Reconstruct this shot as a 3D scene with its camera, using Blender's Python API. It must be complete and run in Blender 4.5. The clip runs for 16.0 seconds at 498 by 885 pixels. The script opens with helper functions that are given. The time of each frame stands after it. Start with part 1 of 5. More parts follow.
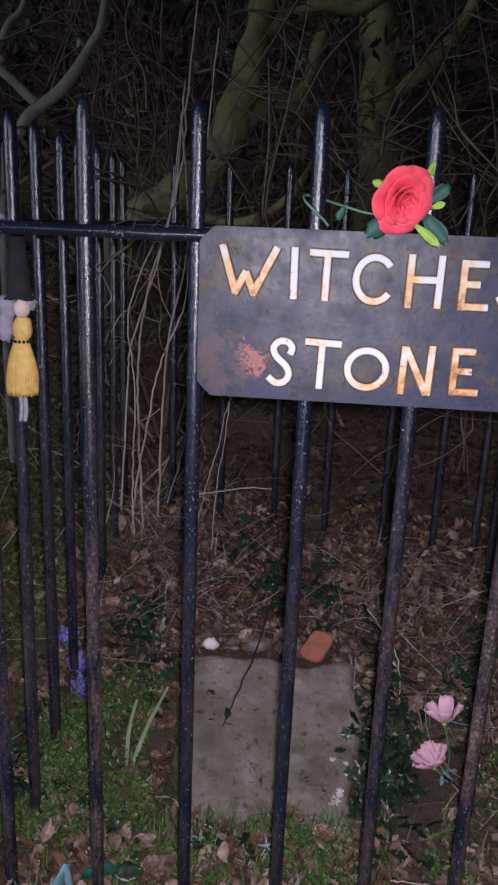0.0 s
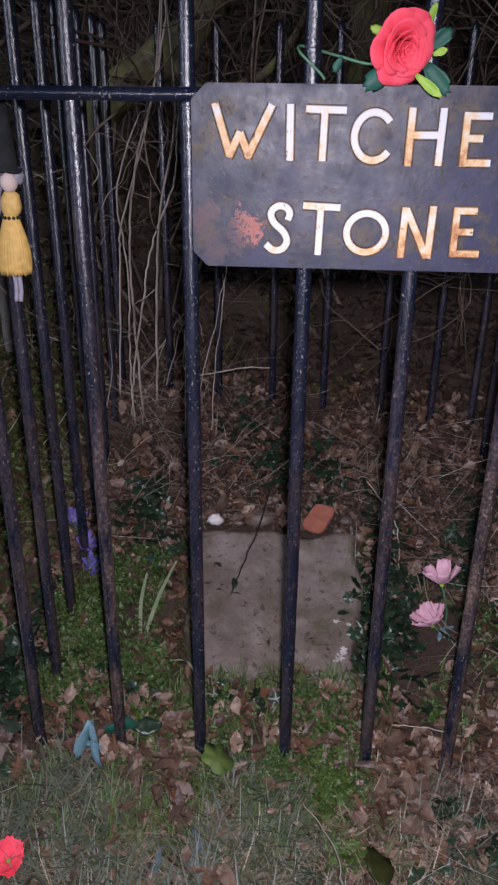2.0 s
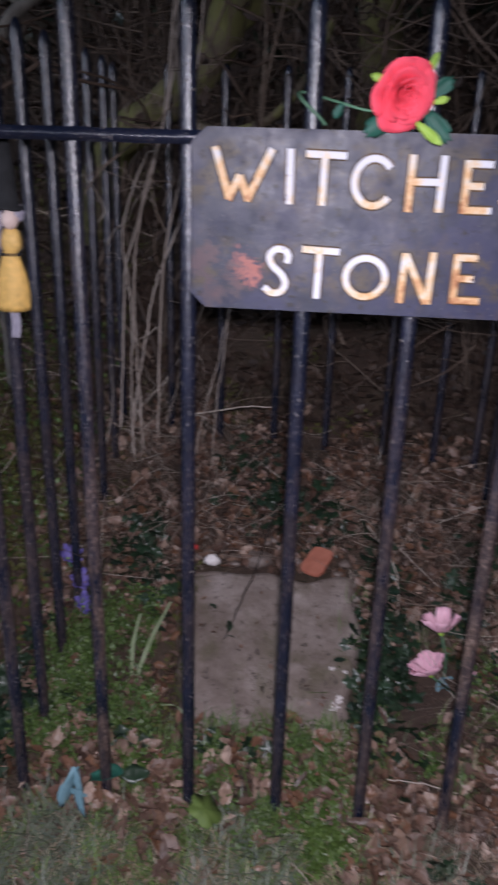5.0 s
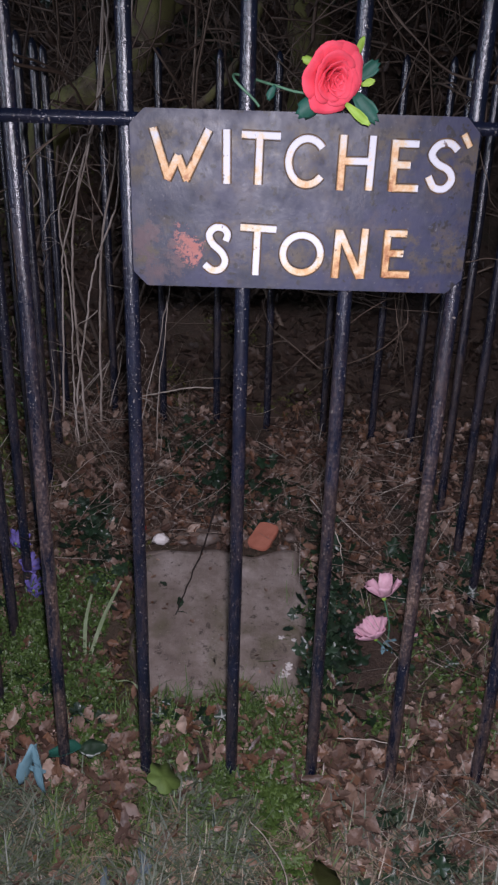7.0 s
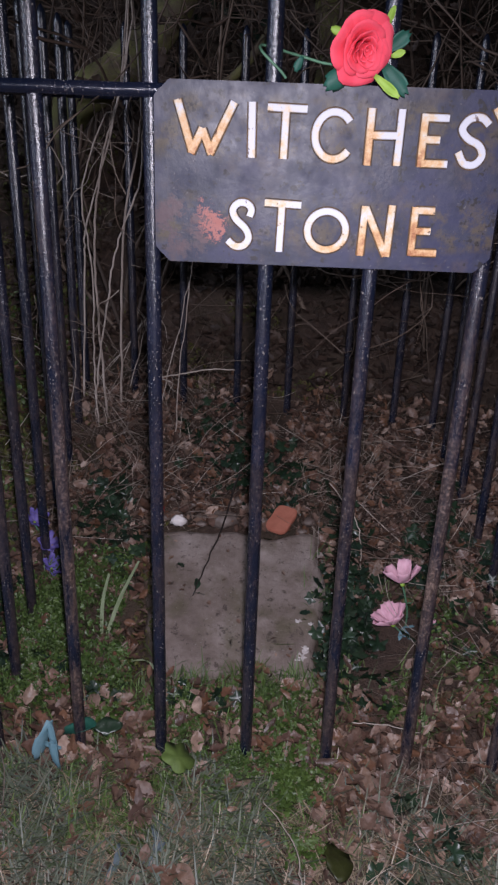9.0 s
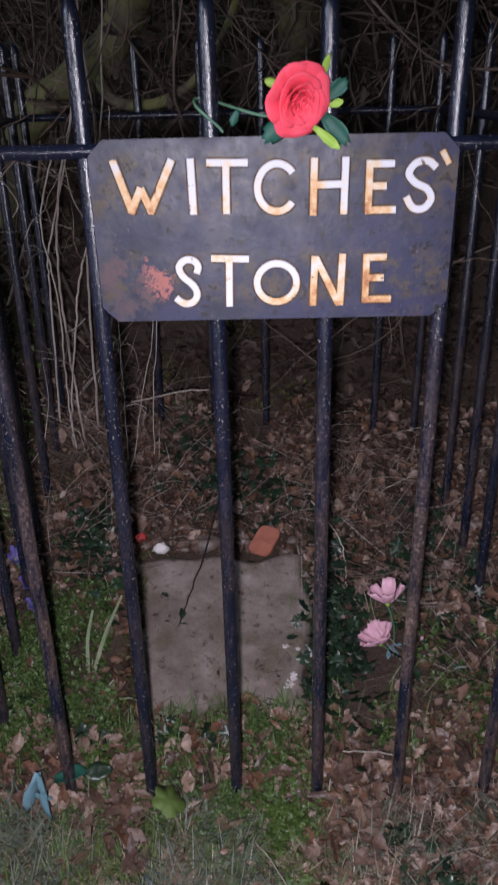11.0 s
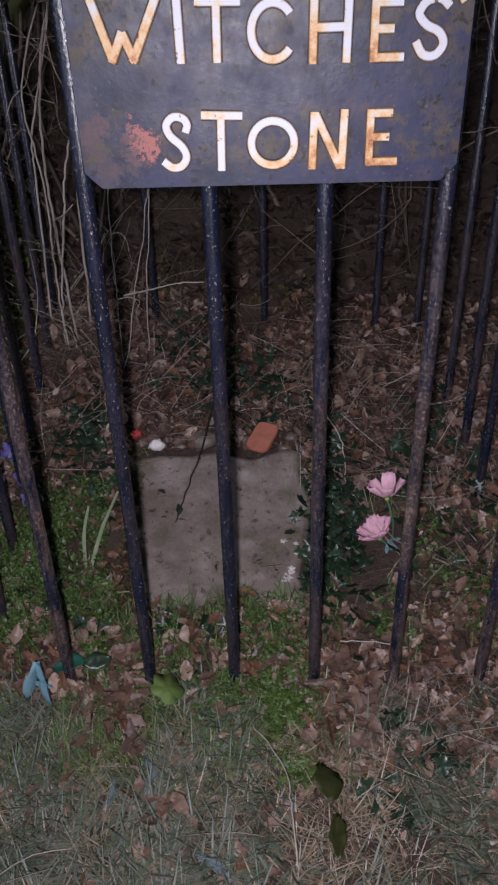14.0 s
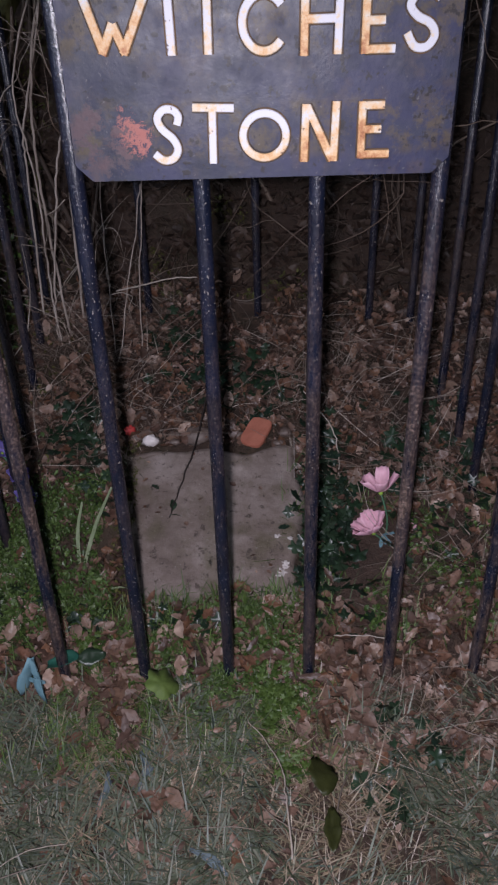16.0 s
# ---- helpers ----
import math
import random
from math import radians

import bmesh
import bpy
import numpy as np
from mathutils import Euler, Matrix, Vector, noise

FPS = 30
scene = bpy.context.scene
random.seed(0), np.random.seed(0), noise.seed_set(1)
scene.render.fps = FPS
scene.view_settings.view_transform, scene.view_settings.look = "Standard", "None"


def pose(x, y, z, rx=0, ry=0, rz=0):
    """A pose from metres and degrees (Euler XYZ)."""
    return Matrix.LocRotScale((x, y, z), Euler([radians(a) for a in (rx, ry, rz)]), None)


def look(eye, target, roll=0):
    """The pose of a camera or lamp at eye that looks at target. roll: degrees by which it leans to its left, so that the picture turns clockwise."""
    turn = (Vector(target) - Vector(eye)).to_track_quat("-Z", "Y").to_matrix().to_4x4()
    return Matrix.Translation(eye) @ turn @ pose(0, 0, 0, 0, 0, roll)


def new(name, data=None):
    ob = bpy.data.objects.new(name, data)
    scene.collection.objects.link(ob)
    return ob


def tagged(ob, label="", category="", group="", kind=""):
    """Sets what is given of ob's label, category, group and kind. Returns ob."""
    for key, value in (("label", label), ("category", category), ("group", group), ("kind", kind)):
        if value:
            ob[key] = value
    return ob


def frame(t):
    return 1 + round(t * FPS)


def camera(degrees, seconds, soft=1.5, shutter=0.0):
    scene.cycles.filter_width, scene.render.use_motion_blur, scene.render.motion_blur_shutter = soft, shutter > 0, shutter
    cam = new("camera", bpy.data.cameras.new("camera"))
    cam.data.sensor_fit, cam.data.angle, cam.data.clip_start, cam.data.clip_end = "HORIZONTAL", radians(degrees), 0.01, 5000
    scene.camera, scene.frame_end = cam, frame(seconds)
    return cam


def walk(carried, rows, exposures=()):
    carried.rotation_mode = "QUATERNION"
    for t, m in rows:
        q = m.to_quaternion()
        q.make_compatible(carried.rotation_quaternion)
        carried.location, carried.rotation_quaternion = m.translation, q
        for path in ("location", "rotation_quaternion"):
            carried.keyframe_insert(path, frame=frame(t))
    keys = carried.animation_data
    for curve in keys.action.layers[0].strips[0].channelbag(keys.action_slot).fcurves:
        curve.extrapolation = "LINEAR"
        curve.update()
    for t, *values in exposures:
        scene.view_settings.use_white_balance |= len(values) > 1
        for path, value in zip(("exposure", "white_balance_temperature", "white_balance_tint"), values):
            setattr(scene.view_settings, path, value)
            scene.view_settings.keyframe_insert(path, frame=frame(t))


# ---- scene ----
cam = camera(36.0, 16.0, soft=2.35, shutter=0.5)
PATH = [
    (0, (0.17, -1.15, 1.273), (0.025, 0.766, 0.717), 2.4),
    (0.5, (0.179, -1.162, 1.263), (0.044, 0.742, 0.668), 1.8),
    (1, (0.185, -1.181, 1.253), (0.07, 0.683, 0.536), 1.3),
    (1.5, (0.178, -1.179, 1.235), (0.068, 0.646, 0.425), 0.9),
    (2, (0.162, -1.168, 1.249), (0.044, 0.65, 0.424), 0.7),
    (2.5, (0.166, -1.16, 1.247), (0.035, 0.658, 0.423), 0.9),
    (3, (0.161, -1.147, 1.249), (0.032, 0.673, 0.43), 0.8),
    (3.5, (0.137, -1.145, 1.275), (-0.071, 0.696, 0.522), 1.3),
    (4, (0.142, -1.139, 1.268), (-0.143, 0.695, 0.522), 1.1),
    (4.5, (0.144, -1.129, 1.256), (-0.124, 0.707, 0.51), 1.3),
    (5, (0.179, -1.142, 1.253), (0.039, 0.71, 0.511), 1.8),
    (5.2, (0.195, -1.157, 1.25), (0.135, 0.7, 0.51), 1.8),
    (7.3, (0.173, -1.198, 1.245), (0.188, 0.648, 0.477), 1.7),
    (7.5, (0.177, -1.203, 1.241), (0.18, 0.643, 0.473), 1.8),
    (8, (0.186, -1.2, 1.239), (0.164, 0.641, 0.457), 2.0),
    (8.5, (0.171, -1.188, 1.235), (0.148, 0.648, 0.443), 2.0),
    (9, (0.173, -1.183, 1.231), (0.139, 0.65, 0.431), 2.1),
    (9.5, (0.169, -1.163, 1.261), (0.136, 0.676, 0.475), 2.3),
    (9.7, (0.204, -1.129, 1.351), (0.171, 0.732, 0.62), 1.4),
    (11.8, (0.226, -1.105, 1.279), (0.198, 0.626, 0.278), -1.6),
    (12, (0.224, -1.103, 1.264), (0.195, 0.614, 0.238), -1.4),
    (12.5, (0.224, -1.097, 1.262), (0.19, 0.619, 0.235), -1.3),
    (13, (0.23, -1.094, 1.265), (0.194, 0.611, 0.219), -1.3),
    (13.5, (0.234, -1.082, 1.267), (0.198, 0.62, 0.216), -1.6),
    (14, (0.231, -1.083, 1.269), (0.199, 0.614, 0.211), -1.7),
    (14.5, (0.232, -1.083, 1.268), (0.202, 0.611, 0.205), -1.8),
    (15, (0.235, -1.077, 1.268), (0.204, 0.616, 0.203), -1.8),
    (15.5, (0.234, -1.076, 1.266), (0.207, 0.616, 0.201), -1.8),
    (16, (0.233, -1.084, 1.264), (0.215, 0.609, 0.199), -1.7),
]
walk(cam, [(t, look(eye, target, roll)) for t, eye, target, roll in PATH],
     exposures=[(0.0, -0.05, 6520, 22.8), (1.5, 0.02, 6520, 22.8), (3.2, 0.02, 6520, 22.8), (4.4, 0.11, 6520, 22.8), (5.2, 0.03, 6520, 22.8), (8.0, 0.0, 6520, 22.8), (9.7, 0.0, 6520, 22.8), (12.6, 0.04, 6500, 22.0), (13.4, -0.10, 6500, 22.0), (16.0, -0.10, 6500, 22.0)])

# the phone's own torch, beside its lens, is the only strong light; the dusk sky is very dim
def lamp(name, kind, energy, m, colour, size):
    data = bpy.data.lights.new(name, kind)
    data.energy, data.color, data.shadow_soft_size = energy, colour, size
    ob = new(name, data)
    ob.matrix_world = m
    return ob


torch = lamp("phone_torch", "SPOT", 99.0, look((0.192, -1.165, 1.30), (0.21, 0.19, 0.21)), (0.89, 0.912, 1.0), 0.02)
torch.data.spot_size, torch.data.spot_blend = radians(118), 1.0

# last daylight from the open side, low behind the camera
sun = lamp("dusk_sun", "SUN", 0.85, look((-4.0, -3.2, 1.25), (0, 0, 0)), (0.66, 0.82, 1.0), 0.0)
sun.data.angle = radians(22)

world = bpy.data.worlds.new("dusk_sky")
scene.world = world
world.use_nodes = True
wn = world.node_tree
sky = wn.nodes.new("ShaderNodeTexSky")
sky.sky_type, sky.sun_disc = "NISHITA", False
sky.sun_elevation, sky.sun_rotation = radians(13.7), radians(231)
wn.nodes["Background"].inputs["Strength"].default_value = 0.008
wn.links.new(sky.outputs["Color"], wn.nodes["Background"].inputs["Color"])


# ---- materials ----
def material(name):
    m = bpy.data.materials.new(name)
    m.use_nodes = True
    t = m.node_tree
    return m, t, t.nodes["Principled BSDF"]


def noise_node(t, scale, detail=4.0, rough=0.6, coords="Object", stretch=None):
    tc = t.nodes.new("ShaderNodeTexCoord")
    n = t.nodes.new("ShaderNodeTexNoise")
    n.inputs["Scale"].default_value, n.inputs["Detail"].default_value, n.inputs["Roughness"].default_value = scale, detail, rough
    if stretch:
        mp = t.nodes.new("ShaderNodeMapping")
        mp.inputs["Scale"].default_value = stretch
        t.links.new(tc.outputs[coords], mp.inputs["Vector"])
        t.links.new(mp.outputs["Vector"], n.inputs["Vector"])
    else:
        t.links.new(tc.outputs[coords], n.inputs["Vector"])
    return n.outputs["Fac"]


def ramp(t, fac, stops):
    r = t.nodes.new("ShaderNodeValToRGB")
    while len(r.color_ramp.elements) < len(stops):
        r.color_ramp.elements.new(0.5)
    for e, (p, c) in zip(r.color_ramp.elements, stops):
        e.position, e.color = p, (*c, 1) if len(c) == 3 else c
    t.links.new(fac, r.inputs["Fac"])
    return r.outputs["Color"]


def grey(v):
    return (v, v, v)


def mix(t, fac, a, b, how="MIX"):
    m = t.nodes.new("ShaderNodeMix")
    m.data_type, m.blend_type = "RGBA", how
    for sock, v in ((m.inputs[0], fac), (m.inputs[6], a), (m.inputs[7], b)):
        if isinstance(v, (int, float)):
            sock.default_value = v
        elif isinstance(v, tuple):
            sock.default_value = (*v, 1)
        else:
            t.links.new(v, sock)
    return m.outputs[2]


def bump(t, bsdf, height, strength, distance):
    b = t.nodes.new("ShaderNodeBump")
    b.inputs["Strength"].default_value, b.inputs["Distance"].default_value = strength, distance
    t.links.new(height, b.inputs["Height"])
    t.links.new(b.outputs["Normal"], bsdf.inputs["Normal"])


def setin(t, bsdf, key, v):
    if isinstance(v, (int, float)):
        bsdf.inputs[key].default_value = v
    elif isinstance(v, tuple):
        bsdf.inputs[key].default_value = (*v, 1)
    else:
        t.links.new(v, bsdf.inputs[key])


def simple(name, a, b, scale, rough=0.6, bumpy=0.0, dist=0.002, island=0.0, stretch=None):
    """Two-tone grain between a and b; island: how far single pieces differ in tone."""
    m, t, p = material(name)
    n = noise_node(t, scale, stretch=stretch)
    c = ramp(t, n, [(0.3, a), (0.7, b)])
    if island:
        g = t.nodes.new("ShaderNodeNewGeometry")
        v = ramp(t, g.outputs["Random Per Island"], [(0.0, grey(1 - island)), (1.0, grey(1 + island * 0.6))])
        c = mix(t, 1.0, c, v, "MULTIPLY")
    setin(t, p, "Base Color", c)
    setin(t, p, "Roughness", rough)
    if bumpy:
        bump(t, p, noise_node(t, scale * 3, stretch=stretch), bumpy, dist)
    return m


def pieces(name, tones, rough=0.7, grain=60.0, bumpy=0.3):
    """Loose pieces (leaves, blades) whose tone is picked piece by piece out of a ramp."""
    m, t, p = material(name)
    g = t.nodes.new("ShaderNodeNewGeometry")
    c = ramp(t, g.outputs["Random Per Island"], [(i / max(1, len(tones) - 1), k) for i, k in enumerate(tones)])
    v = ramp(t, noise_node(t, grain), [(0.3, grey(0.62)), (0.7, grey(1.0))])
    setin(t, p, "Base Color", mix(t, 1.0, c, v, "MULTIPLY"))
    setin(t, p, "Roughness", rough)
    bump(t, p, noise_node(t, grain * 2), bumpy, 0.002)
    return m


def iron_paint():
    m, t, p = material("wet_black_iron_paint")
    pit = noise_node(t, 240.0, 4, 0.65)
    streak = noise_node(t, 24.0, 6, 0.72, stretch=(1, 1, 0.22))
    tc = t.nodes.new("ShaderNodeTexCoord")
    sep = t.nodes.new("ShaderNodeSeparateXYZ")
    t.links.new(tc.outputs["Object"], sep.inputs["Vector"])
    low = ramp(t, sep.outputs["Z"], [(0.45, grey(1.0)), (1.0, grey(0.20))])
    info = t.nodes.new("ShaderNodeObjectInfo")
    rustm = mix(t, 1.0, ramp(t, streak, [(0.42, grey(0)), (0.60, grey(1))]), low, "MULTIPLY")
    rustm = mix(t, 1.0, rustm, info.outputs["Color"], "MULTIPLY")
    # black paint; its blue puts the sky's reflection into the base colour
    base = ramp(t, noise_node(t, 12.0, 5), [(0.3, (0.003, 0.005, 0.012)), (0.7, (0.008, 0.013, 0.032))])
    rust = ramp(t, pit, [(0.3, (0.014, 0.008, 0.006)), (0.48, (0.070, 0.042, 0.031)), (0.66, (0.30, 0.205, 0.165))])
    c = mix(t, rustm, base, rust)
    # lichen and bird-lime flecks, in patches
    patchy = ramp(t, noise_node(t, 10.0, 3), [(0.38, grey(0.1)), (0.56, grey(1))])
    fm = mix(t, 1.0, ramp(t, noise_node(t, 260.0, 2, 0.5, stretch=(1, 1, 0.75)), [(0.645, grey(0)), (0.69, grey(0.8))]), patchy, "MULTIPLY")
    c = mix(t, fm, c, (0.28, 0.25, 0.22))
    setin(t, p, "Base Color", c)
    setin(t, p, "Roughness", ramp(t, rustm, [(0.0, grey(0.25)), (1.0, grey(0.48))]))
    setin(t, p, "Specular IOR Level", 1.0)
    bump(t, p, pit, 0.6, 0.0014)
    return m


def sign_paint():
    m, t, p = material("weathered_slate_sign_paint")
    c = ramp(t, noise_node(t, 13.0, 7, 0.68), [(0.30, (0.010, 0.013, 0.030)), (0.45, (0.022, 0.026, 0.046)), (0.57, (0.042, 0.043, 0.062)), (0.72, (0.088, 0.082, 0.092))])
    c = mix(t, ramp(t, noise_node(t, 6.0, 5, 0.65), [(0.44, grey(0)), (0.56, grey(0.85))]), c, (0.020, 0.022, 0.062))
    c = mix(t, ramp(t, noise_node(t, 8.0, 5, 0.6, stretch=(1, 1, 0.55)), [(0.52, grey(0)), (0.70, grey(0.65))]), c, (0.096, 0.089, 0.112))
    c = mix(t, ramp(t, noise_node(t, 15.0, 4, 0.6), [(0.51, grey(0)), (0.60, grey(0.85))]), c, (0.013, 0.016, 0.040))
    # brown grime
    c = mix(t, ramp(t, noise_node(t, 20.0, 5, 0.7), [(0.54, grey(0)), (0.72, grey(0.6))]), c, (0.075, 0.052, 0.042))
    tc = t.nodes.new("ShaderNodeTexCoord")
    sep = t.nodes.new("ShaderNodeSeparateXYZ")
    t.links.new(tc.outputs["Object"], sep.inputs["Vector"])
    # ochre bleeding from the two rows of letters
    stops = [(0.0, grey(0)), (0.10, grey(0)), (0.16, grey(1)), (0.36, grey(1)), (0.42, grey(0)), (0.56, grey(0)), (0.64, grey(1)), (0.88, grey(1)), (0.95, grey(0))]
    span = t.nodes.new("ShaderNodeMapRange")
    span.inputs["From Min"].default_value, span.inputs["From Max"].default_value = 1.012, 1.268
    t.links.new(sep.outputs["Z"], span.inputs["Value"])
    rows = ramp(t, span.outputs["Result"], stops)
    bleed = mix(t, 1.0, rows, ramp(t, noise_node(t, 34.0, 5, 0.7), [(0.48, grey(0)), (0.62, grey(0.6))]), "MULTIPLY")
    c = mix(t, bleed, c, (0.095, 0.066, 0.022))
    # pits and chips
    c = mix(t, ramp(t, noise_node(t, 75.0, 3, 0.6), [(0.605, grey(0)), (0.66, grey(0.9))]), c, (0.012, 0.009, 0.010))
    c = mix(t, ramp(t, noise_node(t, 160.0, 3, 0.6), [(0.66, grey(0)), (0.70, grey(0.6))]), c, (0.12, 0.12, 0.13))
    # patch of bare red primer at the lower corner
    for centre, reach, lo, tone in (((0.078, -0.02, 1.078), 0.055, 0.30, (0.34, 0.110, 0.085)), ((0.030, -0.02, 1.070), 0.075, 0.40, (0.24, 0.085, 0.072)), ((0.03, -0.02, 1.066), 0.09, 0.30, (0.060, 0.042, 0.050))):
        d = t.nodes.new("ShaderNodeVectorMath")
        d.operation = "DISTANCE"
        t.links.new(tc.outputs["Object"], d.inputs[0])
        d.inputs[1].default_value = centre
        near = ramp(t, d.outputs["Value"], [(0.0, grey(1)), (reach, grey(0))])
        brk = ramp(t, noise_node(t, 33.0, 8, 0.82), [(0.38, grey(0)), (0.60, grey(1))])
        prod = mix(t, 1.0, near, brk, "MULTIPLY")
        c = mix(t, ramp(t, prod, [(lo, grey(0)), (lo + 0.05, grey(0.9))]), c, tone)
    setin(t, p, "Base Color", c)
    setin(t, p, "Roughness", ramp(t, noise_node(t, 25.0), [(0.3, grey(0.38)), (0.7, grey(0.62))]))
    bump(t, p, noise_node(t, 150.0, 4, 0.7), 0.3, 0.001)
    return m


def letter_paint():
    m, t, p = material("rust_stained_white_letter_paint")
    tc = t.nodes.new("ShaderNodeTexCoord")
    sep = t.nodes.new("ShaderNodeSeparateXYZ")
    t.links.new(tc.outputs["Generated"], sep.inputs["Vector"])
    info = t.nodes.new("ShaderNodeObjectInfo")
    wear = t.nodes.new("ShaderNodeSeparateColor")
    t.links.new(info.outputs["Color"], wear.inputs["Color"])

    def calc(how, x, y):
        n = t.nodes.new("ShaderNodeMath")
        n.operation = how
        for sock, v in zip(n.inputs, (x, y)):
            if isinstance(v, (int, float)):
                sock.default_value = v
            else:
                t.links.new(v, sock)
        return n.outputs[0]

    # how rusty a letter is, all over, along its left and along its foot
    v = calc("ADD", noise_node(t, 40.0, 7, 0.75), calc("MULTIPLY", wear.outputs[0], 0.22))
    v = calc("ADD", v, calc("MULTIPLY", wear.outputs[1], calc("MULTIPLY", calc("SUBTRACT", 0.75, sep.outputs["X"]), 0.26)))
    v = calc("ADD", v, calc("MULTIPLY", wear.outputs[2], calc("MULTIPLY", calc("SUBTRACT", 0.6, sep.outputs["Z"]), 0.40)))
    stain = ramp(t, v, [(0.55, (0.60, 0.60, 0.64)), (0.62, (0.66, 0.55, 0.41)), (0.74, (0.66, 0.40, 0.19)), (0.86, (0.40, 0.16, 0.06)), (0.95, (0.14, 0.05, 0.025))])
    c = mix(t, ramp(t, noise_node(t, 85.0, 4), [(0.635, grey(0)), (0.68, grey(0.9))]), stain, (0.09, 0.034, 0.016))
    setin(t, p, "Base Color", c)
    setin(t, p, "Roughness", 0.55)
    bump(t, p, noise_node(t, 180.0), 0.3, 0.0008)
    return m


def earth():
    m, t, p = material("damp_leafy_earth")
    a = ramp(t, noise_node(t, 7.0, 8, 0.7), [(0.25, (0.028, 0.020, 0.015)), (0.5, (0.078, 0.049, 0.036)), (0.75, (0.13, 0.088, 0.064))])
    b = ramp(t, noise_node(t, 3.0, 6, 0.7), [(0.48, grey(0)), (0.64, grey(0.35))])
    c = mix(t, b, a, (0.035, 0.045, 0.014))
    c = mix(t, ramp(t, noise_node(t, 55.0, 5, 0.7), [(0.52, grey(0)), (0.62, grey(0.6))]), c, (0.15, 0.095, 0.065))
    setin(t, p, "Base Color", c)
    setin(t, p, "Roughness", 0.8)
    bump(t, p, noise_node(t, 70.0, 6, 0.75), 0.9, 0.015)
    return m


def slab_stone():
    m, t, p = material("worn_grey_brown_stone")
    c = ramp(t, noise_node(t, 7.0, 8, 0.7), [(0.3, (0.115, 0.084, 0.070)), (0.48, (0.205, 0.160, 0.136)), (0.68, (0.34, 0.285, 0.26))])
    c = mix(t, ramp(t, noise_node(t, 10.0, 4), [(0.50, grey(0)), (0.68, grey(0.75))]), c, (0.105, 0.088, 0.050))
    c = mix(t, ramp(t, noise_node(t, 45.0, 5, 0.7), [(0.57, grey(0)), (0.65, grey(0.85))]), c, (0.055, 0.040, 0.032))
    c = mix(t, ramp(t, noise_node(t, 130.0, 4, 0.6), [(0.64, grey(0)), (0.70, grey(0.5))]), c, (0.36, 0.33, 0.29))
    setin(t, p, "Base Color", c)
    setin(t, p, "Roughness", 0.72)
    bump(t, p, noise_node(t, 60.0, 7, 0.75), 0.55, 0.006)
    return m


def bark(name, a, b, moss, much):
    m, t, p = material(name)
    c = ramp(t, noise_node(t, 26.0, 6, 0.7, stretch=(1, 1, 0.4)), [(0.3, a), (0.7, b)])
    c = mix(t, ramp(t, noise_node(t, 9.0, 5, 0.7), [(0.62 - much, grey(0)), (0.76 - much, grey(0.9))]), c, moss)
    setin(t, p, "Base Color", c)
    setin(t, p, "Roughness", 0.85)
    bump(t, p, noise_node(t, 60.0, 6, 0.75), 0.8, 0.006)
    return m


IRON = iron_paint()
SIGN = sign_paint()
LETTER = letter_paint()
EARTH = earth()
STONE = slab_stone()


# ---- building helpers ----
def link_bm(name, bm, mats, parent=None, smooth=True):
    me = bpy.data.meshes.new(name)
    bm.normal_update()
    bm.to_mesh(me)
    bm.free()
    for m in (mats if isinstance(mats, (list, tuple)) else [mats]):
        me.materials.append(m)
    if smooth:
        me.polygons.foreach_set("use_smooth", [True] * len(me.polygons))
    ob = new(name, me)
    ob.parent = parent
    return ob


def part(name, bm, mats, parent, label="", smooth=True):
    ob = link_bm(name, bm, mats, parent, smooth)
    return tagged(ob, label)


def raw_mesh(name, verts, faces, mats, parent=None, smooth=True, which=None):
    me = bpy.data.meshes.new(name)
    me.from_pydata([tuple(v) for v in verts], [], [tuple(f) for f in faces])
    for m in (mats if isinstance(mats, (list, tuple)) else [mats]):
        me.materials.append(m)
    if which is not None:
        me.polygons.foreach_set("material_index", list(which))
    if smooth:
        me.polygons.foreach_set("use_smooth", [True] * len(me.polygons))
    me.update()
    ob = new(name, me)
    ob.parent = parent
    return ob


def thing(name, at, label, category, group=""):
    ob = new(name)
    ob.location = at
    ob.empty_display_size = 0.05
    return tagged(ob, label, category, group)


def tube(path, radii, sides=8, cap=True):
    """Verts and faces of a tube along a path of points."""
    P = [Vector(p) for p in path]
    verts, faces = [], []
    side = Vector((0.31, 0.77, 0.55))
    for i, p in enumerate(P):
        d = (P[min(i + 1, len(P) - 1)] - P[max(i - 1, 0)])
        d = d.normalized() if d.length > 1e-9 else Vector((0, 0, 1))
        u = side - d * side.dot(d)
        u = u.normalized() if u.length > 1e-4 else d.orthogonal().normalized()
        side = u
        w = d.cross(u)
        r = radii[i] if isinstance(radii, (list, tuple)) else radii
        for k in range(sides):
            a = 2 * math.pi * k / sides
            verts.append(p + (u * math.cos(a) + w * math.sin(a)) * r)
    for i in range(len(P) - 1):
        for k in range(sides):
            a, b = i * sides + k, i * sides + (k + 1) % sides
            faces.append((a, b, b + sides, a + sides))
    if cap:
        faces.append(tuple(range(sides - 1, -1, -1)))
        n = (len(P) - 1) * sides
        faces.append(tuple(range(n, n + sides)))
    return verts, faces


class Heap:
    """Gathers many pieces into one mesh."""

    def __init__(self):
        self.v, self.f, self.m = [], [], []

    def add(self, verts, faces, mat=0):
        n = len(self.v)
        self.v.extend(verts)
        self.f.extend([tuple(i + n for i in f) for f in faces])
        self.m.extend([mat] * len(faces))

    def build(self, name, mats, parent=None, smooth=True):
        return raw_mesh(name, self.v, self.f, mats, parent, smooth, self.m)


